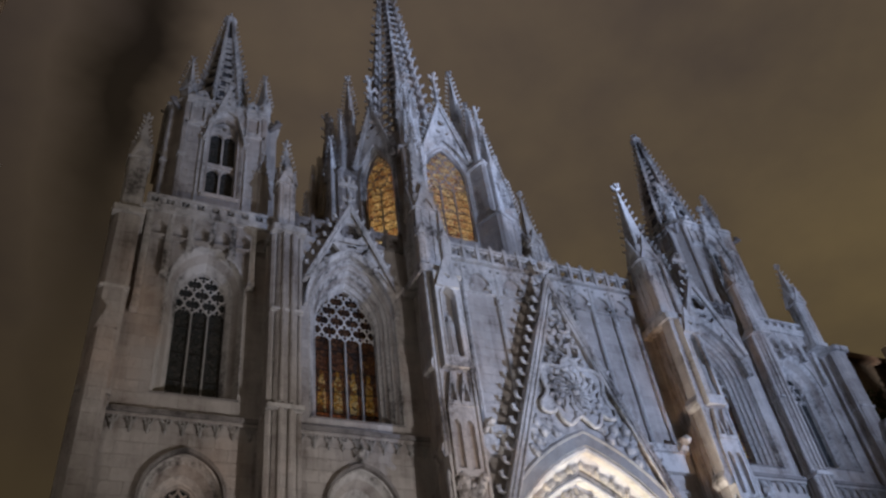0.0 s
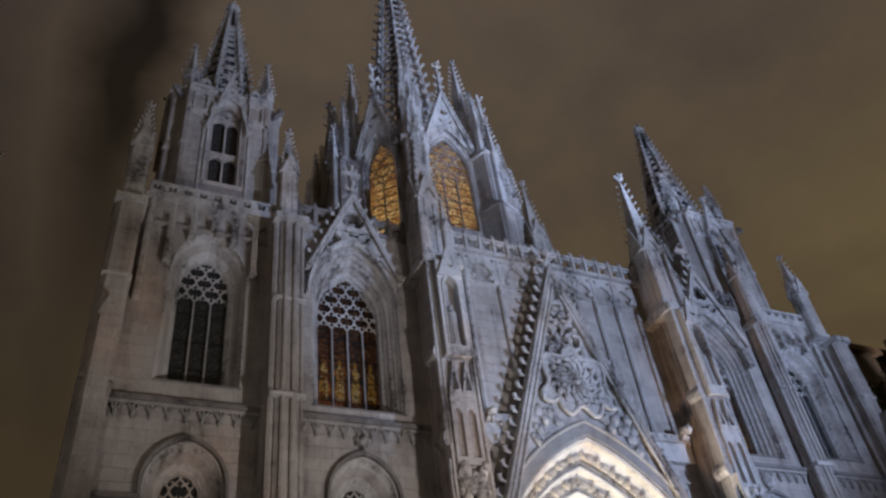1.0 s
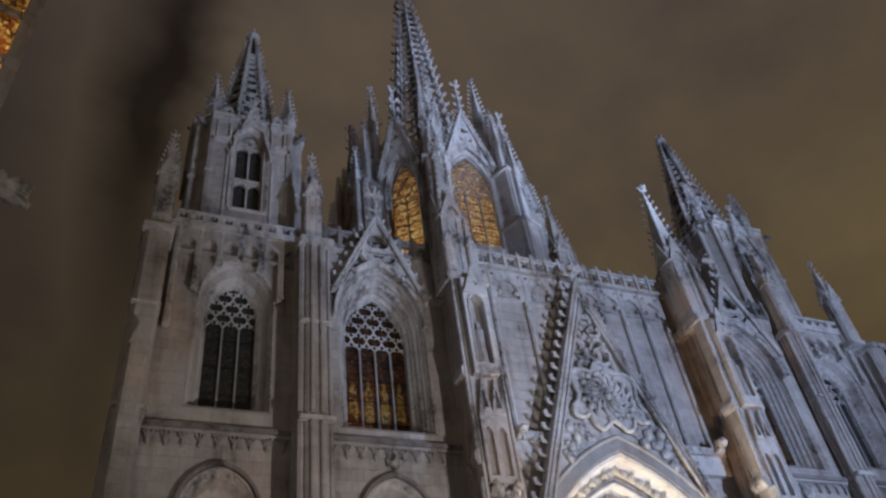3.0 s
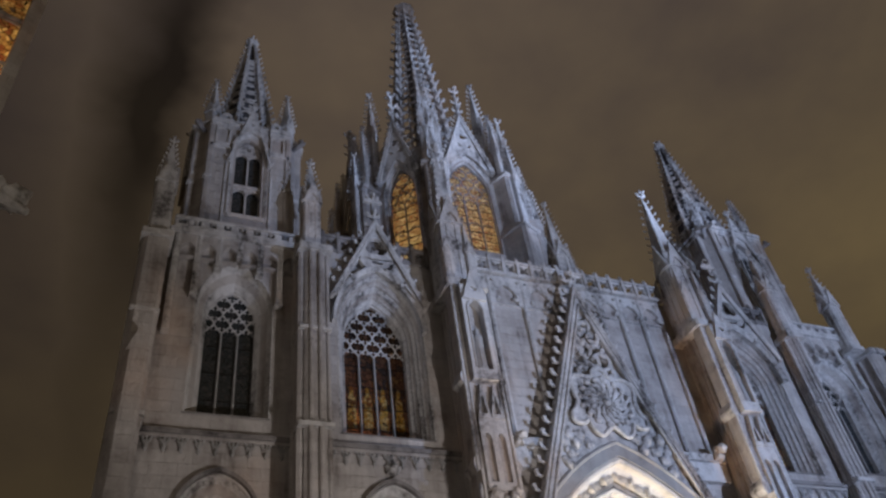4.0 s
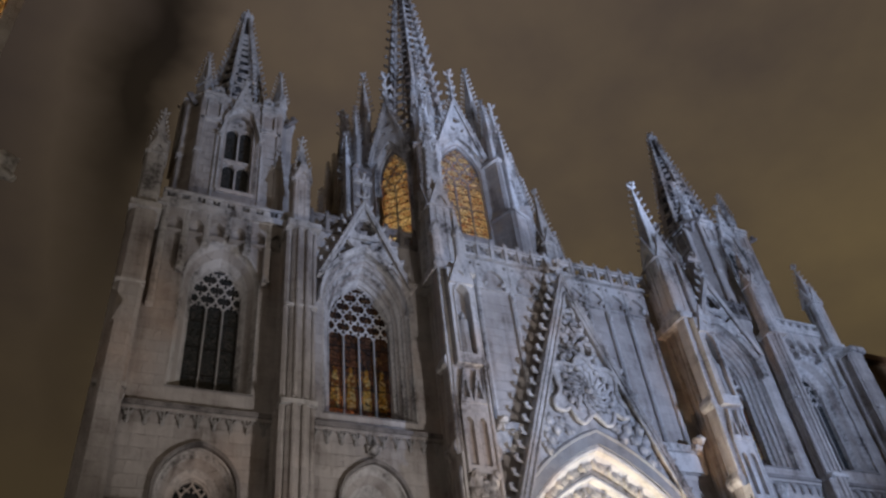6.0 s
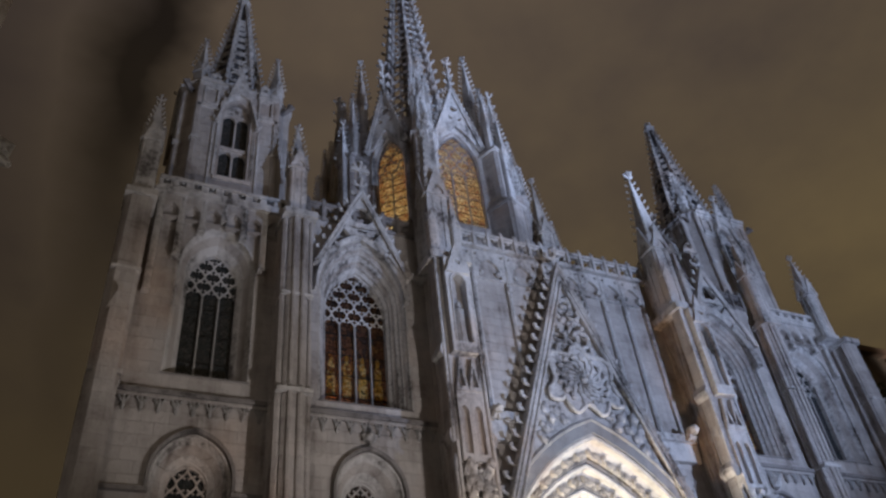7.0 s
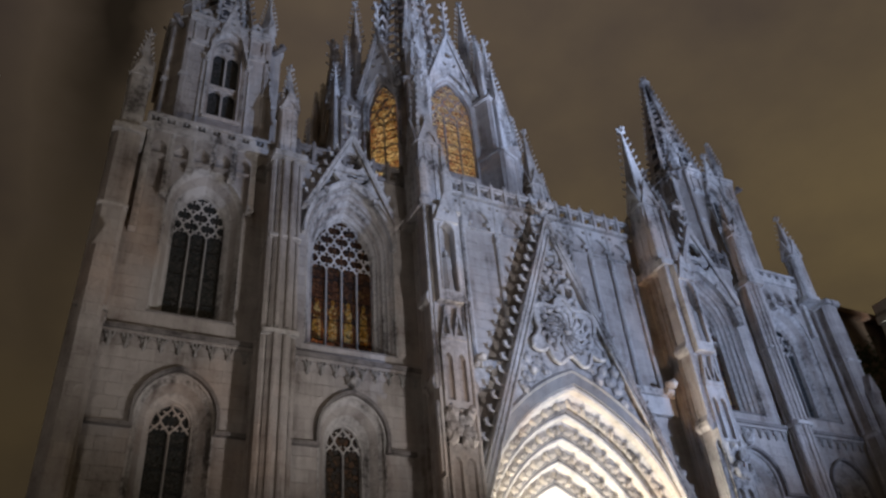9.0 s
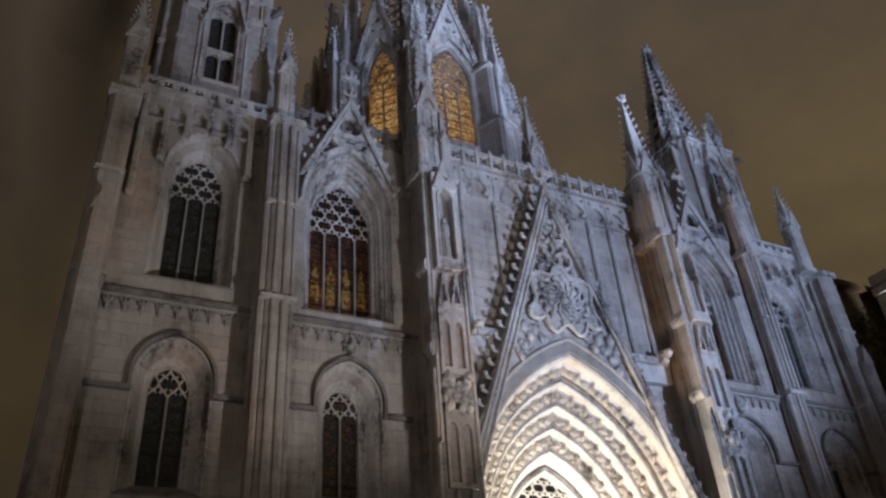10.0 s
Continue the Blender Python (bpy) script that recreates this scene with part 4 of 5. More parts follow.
leaves.lump((0, -1.14, 18.62), 0.26, (1, 0.7, 1))
# rows of lobed leaves between the frame, the rakes and the arch
row, z = 0, 11.4
while z < 23.2:
    reach = rake(z) - 0.42
    cols = int(reach / 0.29)
    for i in range(-cols, cols + 1):
        x = i * 0.58 + (0.29 if row % 2 else 0.0) + random.uniform(-0.07, 0.07)
        zz = z + random.uniform(-0.08, 0.08)
        if abs(x) > reach or zz < extrados_z(x) + 0.3:
            continue
        inside = (x / 1.75) ** 2 + ((zz - 18.7) / 1.6) ** 2 < 1.0
        if inside or any(math.hypot(abs(x) - fx, zz - fz) < 0.28 for fx, fz in half_frame) or any(math.hypot(x - h[0][0], zz - h[0][1]) < 0.45 for h in piercings[:11]):
            continue
        lean = random.uniform(-0.6, 0.6) + math.atan2(x, 3.0)
        for d, r in ((0.0, 0.3), (0.17, 0.2), (-0.17, 0.2)):
            leaves.lump((x + d * math.cos(lean), -0.98, zz + d * math.sin(lean) + abs(d) * 0.5), r * random.uniform(0.85, 1.15), (1, 0.6, 1.15))
    row, z = row + 1, z + 0.46
carving = tagged(leaves.part("carved_foliage", CARVED, gab, "knobbly carved stone leaves"), kind="stuff")
for f in carving.data.polygons:
    f.use_smooth = True
pinnacle("pinnacle", pose(0.15, 0.5, 26.1), 0.8, 3.2, 3.3, "crocketed pinnacle behind the tip of the portal gable")
pinnacle("pinnacle", pose(1.2, 0.9, 26.1), 0.5, 2.0, 2.0, "small crocketed pinnacle behind the parapet")
for x, z in ((-5.3, 16.7), (5.0, 16.9)):
    g = Geo().tube([(0, 0.3, 0), (0, -0.2, 0.02), (0, -0.55, 0.06), (0, -0.75, 0.0)], [0.16, 0.13, 0.15, 0.07], 7).lump((0, -0.58, 0.08), 0.24, (1, 1.3, 1)).lump((0.13, -0.4, 0.17), 0.14, (0.7, 1, 1.4)).lump((-0.13, -0.4, 0.17), 0.14, (0.7, 1, 1.4)).lump((0.1, -0.3, -0.16), 0.2, (0.7, 1.2, 1)).lump((-0.1, -0.3, -0.16), 0.2, (0.7, 1.2, 1))
    tagged(g.part("gargoyle", PALE, at=pose(x, -0.4, z - 0.1)), "small pale carved gargoyle under a ledge", "gargoyle", "gargoyles")


# ---- spires and towers ----
def spire(parent, z0, z1, r0, r1, bars, crockets, size, core, core_mat=None):
    """An open eight-sided spire: ribs, cross bars, crockets and a finial over a slender core."""
    for k in range(8):
        a, b = radians(22.5 + 45 * k), radians(67.5 + 45 * k)
        rib = lambda t, q: ((r0 + (r1 - r0) * t) * math.cos(q), (r0 + (r1 - r0) * t) * math.sin(q), z0 + (z1 - z0) * t)
        Geo().tube([rib(0, a), rib(0.5, a), rib(1, a)], [size * 0.42, size * 0.34, size * 0.25], 6).part("rib", CARVED, parent)
        for i in range(bars):
            g = Geo()
            t = (i + 0.5) / bars
            p, q = Vector(rib(t, a)), Vector(rib(t, b))
            g.tube([p, (p + q) / 2 + Vector((0, 0, size * 0.5 * (1 - t))), q], size * 0.26 * (1 - 0.5 * t), 5)
            if t < 0.7:
                c = (p + q) / 2
                g.tube([c + Vector((0, 0, size * 0.5 * (1 - t))), (c.x * 0.985, c.y * 0.985, c.z + (z1 - z0) / bars)], size * 0.13, 4)
            g.part("cross_bar", CARVED, parent)
        for i in range(crockets):
            t = (i + 0.5) / crockets
            crocket_at(parent, rib(t, a), (math.cos(a), math.sin(a)), size * (1.25 - 0.45 * t))
    Geo().frustum(0, 0, z0, z0 + (z1 - z0) * 0.97, r0 * core, r1 * 0.6, 8).part("core", core_mat or DARKSTONE, parent)
    Geo().finial(0, 0, z1, size * 2.2).lump((0, 0, z1 + size * 0.2), size * 1.6, (1, 1, 0.7)).part("finial", CARVED, parent)


def octagon_stage(t, z0, z1, ap, win_half, win_k, wz0, wzs, thick=0.5):
    """Eight walls round a hollow, each with a pointed opening."""
    side = ap * math.tan(radians(22.5))
    for k in range(8):
        m = Matrix.Rotation(radians(45 * k), 4, "Z")
        w = win_half if k % 2 == 0 else win_half * 0.66
        hole = [opening(w, win_half * win_k, wz0, wzs, 8)]
        Geo().plate(rect(-side, side, z0, z1), hole, -ap, -ap + thick).turned(m).part("wall", ASHLAR, t)


def bell_tower(x, yc):
    t = thing("bell_tower", pose(x, yc, 26.0), "square grey belfry with cut corners, louvred windows and a dark spire", "bell tower", "bell towers")
    ap, side, top = 2.6, 1.9, 7.9
    foot = [(side, -ap), (ap, -side), (ap, side), (side, ap), (-side, ap), (-ap, side), (-ap, -side), (-side, -ap)]
    wh, ws, wr = 0.66, 5.95, 1.0  # half width, springing and rise of the bell windows
    for k in range(4):
        m = Matrix.Rotation(radians(90 * k), 4, "Z")
        d = m @ Matrix.Rotation(radians(45), 4, "Z")
        Geo().plate(rect(-side, side, -0.6, top), [opening(wh, wr, 1.6, ws, 8)], -ap, -ap + 0.6).turned(m).part("wall", ASHLAR, t)
        cw = (ap - side) / math.sqrt(2)
        cr = (ap + side) / math.sqrt(2)
        Geo().plate(rect(-cw + 0.02, cw - 0.02, -0.6, top), [], -cr + 0.02, -cr + 0.5).turned(d).part("corner_wall", ASHLAR, t)
        # two tiers of cusped lights with small piercings over them
        heads = [[(px + sx * wh * 0.5, z) for px, z in opening(wh * 0.44, 0.36, z0, z1, 5)] for sx in (-1, 1) for z0, z1 in ((1.75, 3.2), (3.9, 5.75))]
        eyes = [ring(sx * wh * 0.42, 6.3, 0.075, 6) for sx in (-1, 1)]
        Geo().plate(opening(wh, wr, 1.6, ws, 8), heads + eyes + [ring(0, 6.5, 0.14, 16, 4, 0.35, math.pi / 4)], -ap + 0.3, -ap + 0.46).turned(m).part("tracery", CARVED, t)
        Geo().box(-wh, wh, -ap + 0.2, -ap + 0.5, 3.62, 3.78, 0.03).turned(m).part("transom", CARVED, t)
        Geo().plate(rect(-wh - 0.05, wh + 0.05, 1.4, 7.0), [], -ap + 0.52, -ap + 0.56).turned(m).part("louvre_board", DULL, t)
        for j in range(2):
            a, b = wh + 0.12 * j, wh + 0.13 + 0.12 * j
            Geo().band(opening(a, wr * a / wh, 1.5, ws, 8), opening(b, wr * b / wh, 1.5, ws, 8), -ap - 0.05 - 0.05 * j, -ap + 0.3, -ap + 0.16 - 0.18 * j).turned(m).part("window_moulding", CARVED, t)
        Geo().box(-wh - 0.2, wh + 0.2, -ap - 0.12, -ap + 0.3, 1.3, 1.52, 0.04).turned(m).part("window_sill", CARVED, t)
        # slim gable over the window, standing above the cornice
        g = Geo().plate([(1.0, 5.0), (0, 9.1), (-1.0, 5.0), (-0.9, 5.0)] + [(-px, ws + z) for px, z in arch(0.9, 1.38, 6)][1:-1] + [(0.9, 5.0)], [ring(0, 7.85, 0.15, 14, 3, 0.35), ring(0, 8.3, 0.09, 12, 3, 0.3)], -ap - 0.26, -ap - 0.08)
        for sd in (-1, 1):
            g.tube([(sd * 1.02, -ap - 0.22, 5.0), (0, -ap - 0.22, 9.15)], 0.07, 5)
            for i in range(8):
                q = (i + 0.4) / 8
                g.crocket((sd * 1.02 * (1 - q), -ap - 0.18, 5.0 + 4.1 * q), (sd, 0, 0), (0, 0, 1), 0.2)
        g.finial(0, -ap - 0.18, 9.1, 0.45)
        g.turned(m).part("gablet", CARVED, t)
        for sd in (-1, 1):
            Geo().box(sd * side - 0.16, sd * side + 0.16, -ap - 0.1, -ap + 0.3, -0.5, top, 0.07).turned(m).part("corner_shaft", ASHLAR, t)
            Geo().box(sd * side - 0.2, sd * side + 0.2, -ap - 0.16, -ap + 0.3, 3.6, 3.8, 0.05).turned(m).part("set_off", CARVED, t)
            Geo().tube([(sd * 1.08, -ap - 0.03, -0.4), (sd * 1.08, -ap - 0.03, 5.0)], 0.07, 6).turned(m).part("rib", CARVED, t)
            # sunk panel beside the gable
            Geo().plate(rect(min(sd * 0.98, sd * 1.72), max(sd * 0.98, sd * 1.72), 6.15, 7.5), [rect(min(sd * 1.08, sd * 1.62), max(sd * 1.08, sd * 1.62), 6.3, 7.35)], -ap - 0.12, -ap + 0.02).turned(m).part("panel_frame", CARVED, t)
            Geo().plate([(sd * 1.25 + e * 0.25, z) for e, z in ((1, 7.9), (1, 8.5), (0, 8.75), (-1, 8.5), (-1, 7.9))], [ring(sd * 1.25, 8.3, 0.17, 12, 4, 0.35)], -ap - 0.05, -ap + 0.1).turned(m).part("parapet_panel", CARVED, t)
        for z0, z1, e in ((5.95, 6.12, 0.1), (7.5, 7.7, 0.16), (7.75, 7.95, 0.26)):
            for sd in (-1, 1):
                x0, x1 = sorted((sd * 0.92, sd * (side + 0.1)))
                Geo().box(x0, x1, -ap - e, -ap + 0.02, z0, z1, 0.04).turned(m).part("string", CARVED, t)
        # beast on the cut corner
        g = Geo().tube([(0, -cr + 0.1, 7.3), (0, -cr - 0.25, 7.35), (0, -cr - 0.6, 7.5), (0, -cr - 0.72, 7.42)], [0.15, 0.13, 0.16, 0.06], 6).lump((0, -cr - 0.45, 7.62), 0.2)
        g.turned(d).part("gargoyle", DARKSTONE, t, "small dark weathered beast")
        ry = -2.75
        q = Geo().box(-0.3, 0.3, ry - 0.3, ry + 0.3, top, 9.5, 0.06).box(-0.35, 0.35, ry - 0.35, ry + 0.35, top, 8.2, 0.05)
        for e in range(4):
            w = Matrix.Translation((0, ry, 0)) @ Matrix.Rotation(e * math.pi / 2, 4, "Z")
            n0 = len(q.v)
            q.plate([(0.3, 9.1), (0, 9.95), (-0.3, 9.1)], [], -0.36, -0.28)
            q.v[n0:] = [tuple(w @ Vector(p)) for p in q.v[n0:]]
        q.frustum(0, ry, 9.5, 11.7, 0.36, 0.04, 4, 45)
        for i in range(7):
            for e in range(4):
                a = radians(45 + 90 * e)
                rr = 0.36 * (1 - i / 7)
                q.crocket((rr * math.cos(a), ry + rr * math.sin(a), 9.5 + 2.2 * (i + 0.4) / 7), (math.cos(a), math.sin(a), 0), (0, 0, 1), 0.19)
        q.finial(0, ry, 11.7, 0.34)
        q.turned(d).part("corner_pinnacle", CARVED, t)
    Geo().column([(px * 1.05, y * 1.05) for px, y in foot], foot, top, 8.2).part("cornice", CARVED, t)
    Geo().column([(px * 1.1, y * 1.1) for px, y in foot], [(px * 1.04, y * 1.04) for px, y in foot], -0.6, 0.3).part("base", ASHLAR, t)
    spire(t, 8.2, 19.35, 1.85, 0.2, 0, 22, 0.24, 0.86, SLATE)
    for k in range(8):
        m = Matrix.Rotation(radians(45 * k), 4, "Z")
        g, z = Geo(), 8.5
        while z < 16.8:
            q = (z - 8.2) / 10.8
            w = (1.85 - 1.63 * q) * math.tan(radians(22.5)) * 0.82
            y = -(1.85 - 1.63 * q) * math.cos(radians(22.5))
            g.tube([(px, y + (pz - z) * 0.139, pz) for px, pz in ring(0, z + w, w, 16, 4, 0.3, math.pi / 4)], 0.055, 5, True)
            g.tube([(0, y, z - 0.06), (0, y + 0.02, z + 0.08)], 0.09, 5)
            z += 2 * w + 0.08
        g.turned(m).part("tracery", CARVED, t)
    Geo().frustum(0, 0, 19.0, 19.35, 0.34, 0.44, 8).part("collar", CARVED, t)
    return t


bell = bell_tower(-16.85, 2.95)
copy_thing(bell, pose(14.4, 2.95, 26.0))

# ---- lantern tower over the nave ----
LC = (AX, 13.0)
lan = thing("lantern_tower", pose(LC[0], LC[1], 24.0), "tall octagonal lantern tower with lit stained windows and an open spire", "lantern tower")
ap = 6.25
side = ap * math.tan(radians(22.5))
octagon_stage(lan, 0.0, 20.4, ap, 1.56, 1.85, 10.6, 16.4, 0.7)
for k in range(8):
    m = Matrix.Rotation(radians(45 * k), 4, "Z")
    wnd = thing("window", pose(0, 0, 0), "tall amber stained window with slim stone mullions", "window")
    wnd.parent = lan
    del wnd["category"]
    wf = 1.0 if k % 2 == 0 else 0.66
    wh = 1.54 * wf
    lights = 3 if wf == 1 else 2
    net_tracery(wh, 2.85, 15.6, 16.4, lights, -ap + 0.3, 0.045).turned(m).part("tracery", DARKSTONE, wnd)
    for i in range(1, lights):
        mx = -wh + 2 * wh * i / lights
        Geo().box(mx - 0.045, mx + 0.045, -ap + 0.24, -ap + 0.38, 10.6, 15.65, 0.02).turned(m).part("mullion", DARKSTONE, wnd)
    for i in range(lights):
        c, q = -wh + 2 * wh * (i + 0.5) / lights, wh / lights - 0.05
        for z in (12.9, 15.1):
            Geo().tube([(px, -ap + 0.32, pz) for px, pz in [(c + ax, z + az) for ax, az in arch(q, q * 1.1, 5)]], 0.035, 5).turned(m).part("light_head", DARKSTONE, wnd)
    Geo().plate(opening(wh + 0.02, 2.88, 10.6, 16.4), [], -ap + 0.4, -ap + 0.42).turned(m).part("pane", AMBER, wnd)
    for i in range(7):
        Geo().box(-wh, wh, -ap + 0.36, -ap + 0.39, 11.15 + 0.7 * i, 11.19 + 0.7 * i).turned(m).part("saddle_bar", IRON, wnd)
    for j in range(3):
        a, b = wh + 0.1 * j, wh + 0.1 * j + 0.12
        ra, rb = 2.85 * (1 + 0.075 * j), 2.85 * (1.09 + 0.075 * j)
        Geo().band(opening(a, ra, 10.4, 16.4), opening(b, rb, 10.4, 16.4), -ap - 0.05 * j - 0.02, -ap + 0.3, -ap + 0.12 - 0.1 * j).turned(m).part("arch_moulding", CARVED, wnd)
    # steep gable over the window with a tall finial
    gh = 1.95 if wf == 1 else 1.6
    g = Geo()
    for s in (-1, 1):
        g.band([(s * (gh - 0.24), 17.9), (0, 23.3)], [(s * gh, 17.9), (0, 24.0)], -ap - 0.5, -ap - 0.1)
        g.tube([(s * gh, -ap - 0.5, 17.9), (0, -ap - 0.5, 24.0)], 0.08, 6)
        for i in range(13):
            q = (i + 0.4) / 13
            g.crocket((s * gh * (1 - q), -ap - 0.3, 17.9 + 6.1 * q), (s, 0, 0), (0, 0, 1), 0.32)
    cut = [(-px, 16.4 + pz) for px, pz in arch(wh + 0.26, 3.3)[6:19]]
    g.plate([(gh - 0.2, 17.9), (0, 23.4), (0.2 - gh, 17.9)] + cut, [ring(0, 21.6, 0.36, 14, 3, 0.35), drop(-0.42, 20.65, 0.2, 2.3), drop(0.42, 20.65, 0.2, math.pi - 2.3)], -ap - 0.35, -ap - 0.18)
    g.tube([(0, -ap - 0.3, 23.7), (0, -ap - 0.3, 26.9)], [0.2, 0.12], 6)
    g.finial(0, -ap - 0.3, 26.6, 0.75)
    for z in (24.6, 25.6):
        for e in range(4):
            o = Vector((math.cos(e * math.pi / 2), math.sin(e * math.pi / 2), 0))
            g.crocket((0.1 * o.x, -ap - 0.3 + 0.1 * o.y, z), o, (0, 0, 1), 0.34)
    g.turned(m).part("gable", CARVED, lan)
    # corner pier with set-offs and clustered pinnacles
    pm = m @ Matrix.Rotation(radians(22.5), 4, "Z")
    r = ap / math.cos(radians(22.5))
    g = Geo().box(-0.85, 0.85, -r - 1.5, -r + 0.7, 0, 12.2, 0.14).box(-0.75, 0.75, -r - 1.05, -r + 0.6, 12.2, 17.4, 0.12).box(-0.46, 0.46, -r - 0.4, -r + 0.5, 17.4, 20.6, 0.1)
    for z, d in ((6.0, 1.62), (12.0, 1.62), (17.2, 1.18)):
        g.box(-0.92, 0.92, -r - d, -r + 0.5, z, z + 0.25, 0.05)
    for s in (-1, 1):
        g.tube([(s * 0.66, -r - 1.51, 0), (s * 0.66, -r - 1.51, 12)], 0.09, 6)
        g.tube([(s * 0.58, -r - 1.06, 12.2), (s * 0.58, -r - 1.06, 17.2)], 0.08, 6)
    g.turned(pm).part("corner_pier", ASHLAR, lan)
    for (px, py, zb, w_, hs_, sp_) in ((0, -r + 0.9, 20.0, 0.66, 5.2, 4.4), (0, -r - 1.1, 12.2, 0.6, 5.0, 3.6), (-0.5, -r - 0.55, 17.3, 0.42, 3.2, 2.9), (0.5, -r - 0.55, 17.3, 0.42, 3.2, 2.9), (0, -r - 0.1, 17.4, 0.5, 4.2, 3.2)):
        h_ = w_ / 2
        g = Geo()
        g.box(px - h_, px + h_, py - h_, py + h_, zb, zb + hs_, w_ * 0.12)
        g.frustum(px, py, zb + hs_, zb + hs_ + sp_, h_ * 1.4, 0.03, 4, 45)
        for i in range(8):
            for e in range(4):
                a = radians(45 + 90 * e)
                rr = h_ * 1.4 * (1 - (i + 0.4) / 8)
                g.crocket((px + rr * math.cos(a), py + rr * math.sin(a), zb + hs_ + sp_ * (i + 0.4) / 8), (math.cos(a), math.sin(a), 0), (0, 0, 1), w_ * 0.45)
        for e in range(4):
            a = Matrix.Rotation(e * math.pi / 2, 4, "Z")
            pts = [a @ Vector(p) for p in ((h_ * 1.1, -h_ * 1.15, zb + hs_ - w_), (0, -h_ * 1.15, zb + hs_ + w_ * 0.9), (-h_ * 1.1, -h_ * 1.15, zb + hs_ - w_), (0, -h_ * 0.8, zb + hs_))]
            g.add([(p.x + px, p.y + py, p.z) for p in pts], [(0, 1, 2), (0, 3, 1), (1, 3, 2), (0, 2, 3)])
        g.finial(px, py, zb + hs_ + sp_, w_ * 0.8)
        g.turned(pm).part("pinnacle", CARVED, lan)
Geo().frustum(0, 0, 20.2, 20.9, r * 1.0, r * 0.95, 8).part("cornice", CARVED, lan)
Geo().frustum(0, 0, 20.9, 23.2, r * 0.88, r * 0.46, 8).part("roof", DARKSTONE, lan)
for k in range(8):
    a = radians(22.5 + 45 * k)
    pts = [(r * 0.86 * math.cos(a), r * 0.86 * math.sin(a), 22.0), (r * 0.66 * math.cos(a), r * 0.66 * math.sin(a), 24.6), (r * 0.42 * math.cos(a), r * 0.42 * math.sin(a), 26.2)]
    Geo().tube(pts, 0.16, 6).part("flyer", CARVED, lan)
spire(lan, 22.0, 48.3, 3.05, 0.72, 24, 19, 0.52, 0.2)
Geo().frustum(0, 0, 48.0, 49.0, 0.85, 1.15, 8).frustum(0, 0, 49.0, 49.6, 1.15, 0.7, 8).part("crown", CARVED, lan, "broad carved crown at the tip")

# ---- neighbours at the edges of the square ----
nb = thing("stone_house", pose(-24.4, -12.0, 0, 0, 0, 19), "grey gothic house corner with a golden lit window", "house")
Geo().plate(rect(-7, 0, 0, 30), [[(x - 1.28, z) for x, z in opening(0.95, 1.6, 13.0, 27.0)]], 0, 0.6).part("wall", ASHLAR, nb)
Geo().box(-7, 0, 3.4, 4.0, 0, 30).part("wall", ASHLAR, nb)
Geo().box(-0.25, 0, 0.6, 3.4, 0, 30).part("wall", ASHLAR, nb)
Geo().box(-7.1, 0.05, -0.05, 4.05, 30, 30.5).part("roof", ROOF, nb)
Geo().box(-2.4, -0.3, 0.4, 0.42, 13, 28.6).part("pane", AMBER, nb)
for i in range(8):
    Geo().box(-2.4, -0.3, 0.2, 0.34, 13.5 + 1.9 * i, 13.65 + 1.9 * i).part("transom", CARVED, nb)
lamp("house_lamp", "POINT", (-26.9, -10.4, 18), (0, 0, 0), 700, (1.0, 0.75, 0.40), 0.3)
g = Geo().tube([(0, 0.2, 0.3), (0.7, 0, 0.25), (1.3, -0.1, 0.1), (1.75, -0.15, -0.2)], [0.3, 0.26, 0.24, 0.08], 7).lump((1.4, -0.1, 0.25), 0.36).lump((0.9, 0, 0.45), 0.3).lump((1.1, -0.2, 0.3), 0.3)
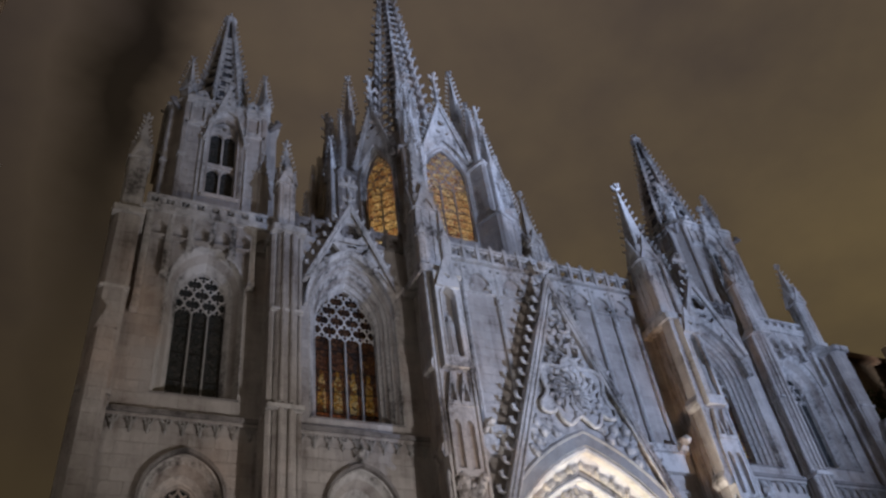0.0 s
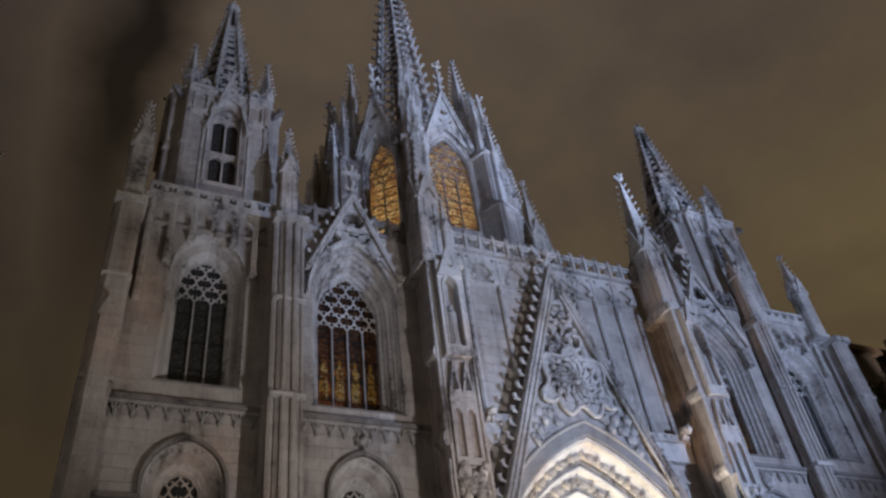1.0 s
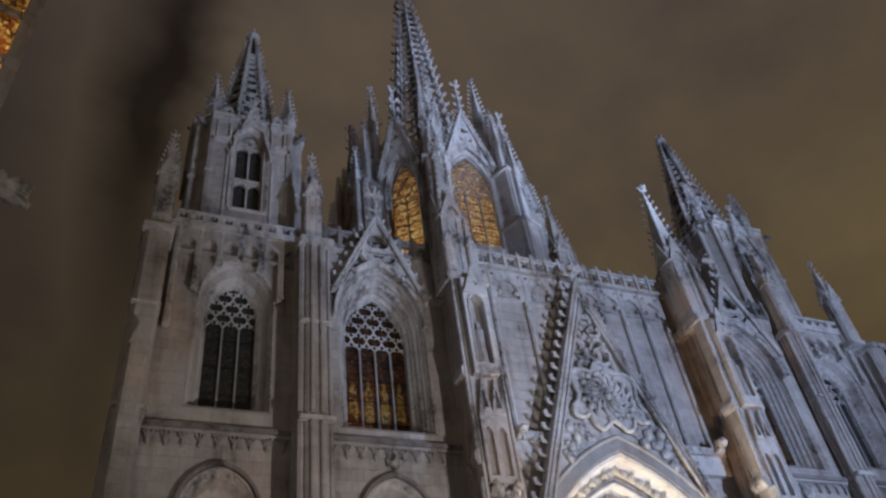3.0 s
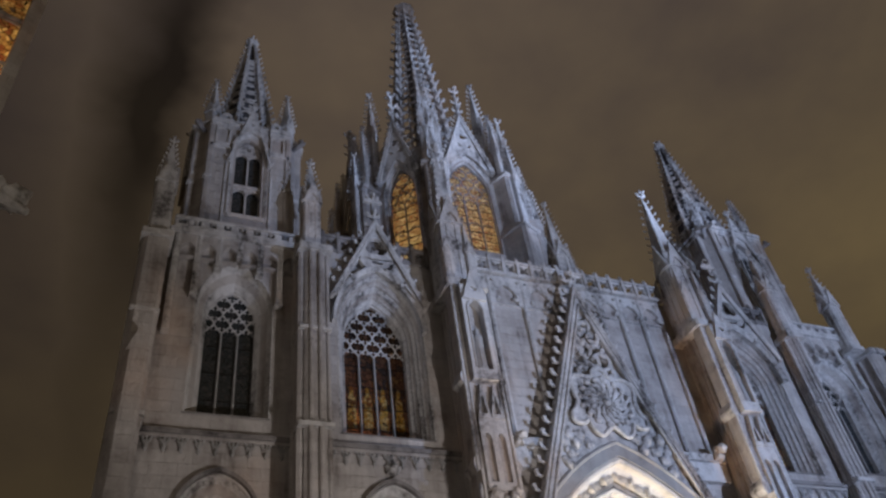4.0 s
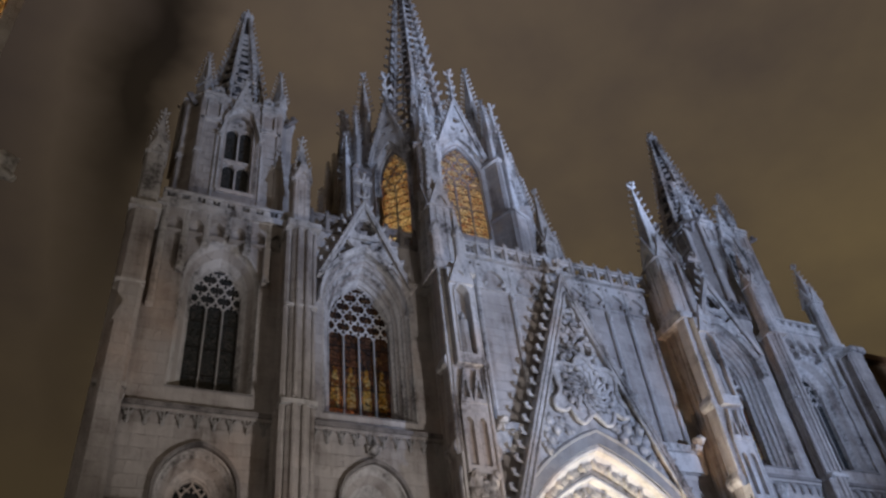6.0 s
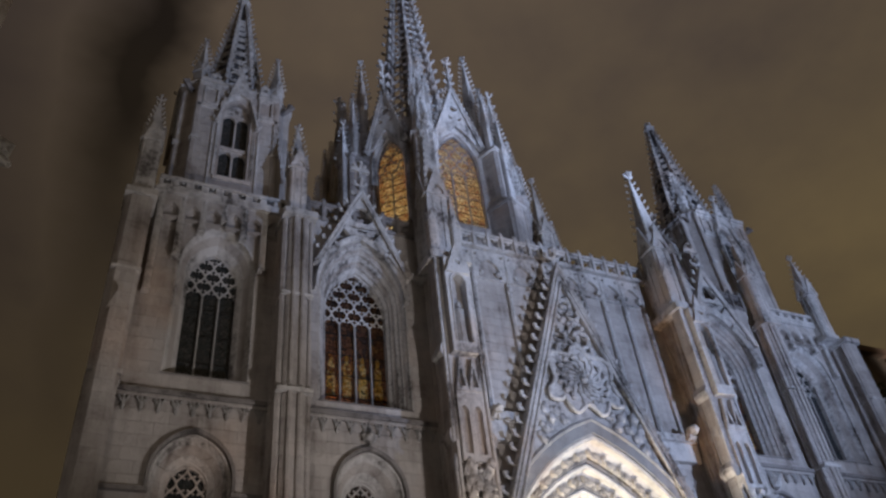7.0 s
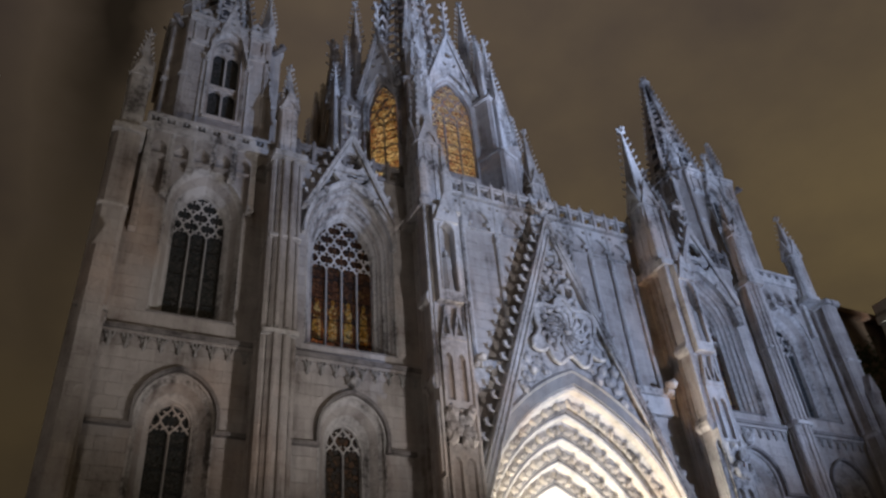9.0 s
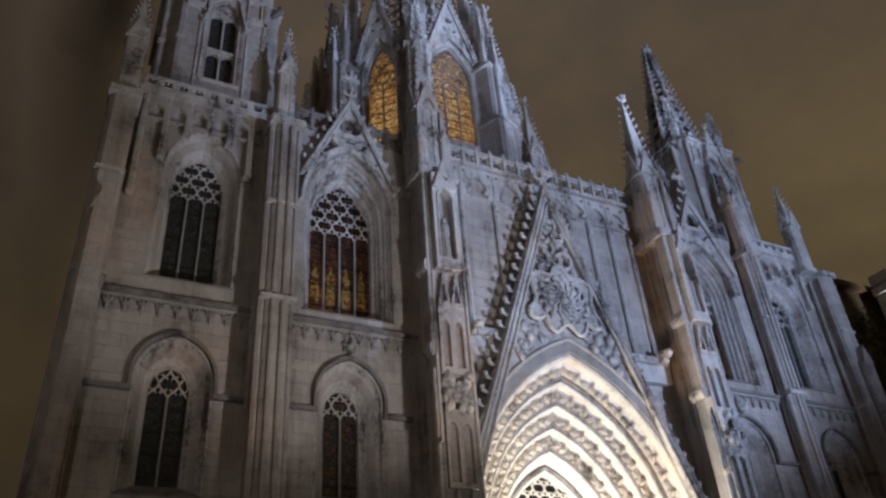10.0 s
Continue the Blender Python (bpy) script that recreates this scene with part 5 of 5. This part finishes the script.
tagged(g.part("gargoyle", CARVED, at=pose(-24.95, -11.9, 14.5)), "weathered stone gargoyle leaning from a house corner", "gargoyle", "gargoyles")
hs = thing("dark_house", pose(24, 6, 0), "unlit brown house with a low tiled roof", "house")
Geo().box(0, 30, 0, 14, 0, 29.6).part("wall", BROWN, hs)
Geo().box(-0.5, 30.5, -0.6, 14.5, 29.6, 30.1, 0.05).part("roof", ROOF, hs, "dark tiled eaves")
wh = thing("white_house", pose(34.6, 3.6, 0), "white rendered house with a bright cornice", "house")
Geo().box(0, 8, 0, 1.6, 0, 29.0).part("wall", WHITE, wh)
Geo().box(-0.4, 8, -0.4, 1.6, 29.0, 29.6, 0.1).box(-0.2, 8, -0.2, 1.6, 29.9, 30.7, 0.1).part("cornice", WHITE, wh)
tree = thing("tree", pose(26.5, 2.0, 0), "dark leafy tree beside the cathedral", "tree")
Geo().tube([(0, 0, 0), (0.2, 0.1, 7), (0, 0.2, 14), (0.3, 0, 20)], [0.5, 0.38, 0.26, 0.1], 8).tube([(0.1, 0.1, 9), (1.8, -0.4, 14), (2.6, -0.6, 18)], [0.22, 0.15, 0.05], 6).tube([(0.1, 0.1, 10), (-1.6, -0.6, 15), (-2.2, -0.5, 19)], [0.22, 0.14, 0.05], 6).part("trunk", TIMBER, tree)
random.seed(11)
lv = Geo()
for c in range(46):
    a, z = random.uniform(0, 6.28), random.uniform(10, 23.5)
    rr = random.uniform(0.4, 3.6) * math.sin(math.pi * min(1, max(0.12, (z - 8) / 16.5)))
    cx, cy = rr * math.cos(a), rr * math.sin(a)
    for i in range(60):
        p = Vector((cx + random.gauss(0, 0.5), cy + random.gauss(0, 0.5), z + random.gauss(0, 0.5)))
        u = Vector((random.uniform(-1, 1), random.uniform(-1, 1), random.uniform(-1, 1))).normalized() * 0.17
        w = u.cross(Vector((random.uniform(-1, 1), random.uniform(-1, 1), 0.3))).normalized() * 0.09
        lv.add([p - u, p + w, p + u, p - w + Vector((0, 0, 0.02))], [(0, 1, 2, 3)])
lv.part("crown", LEAF, tree)
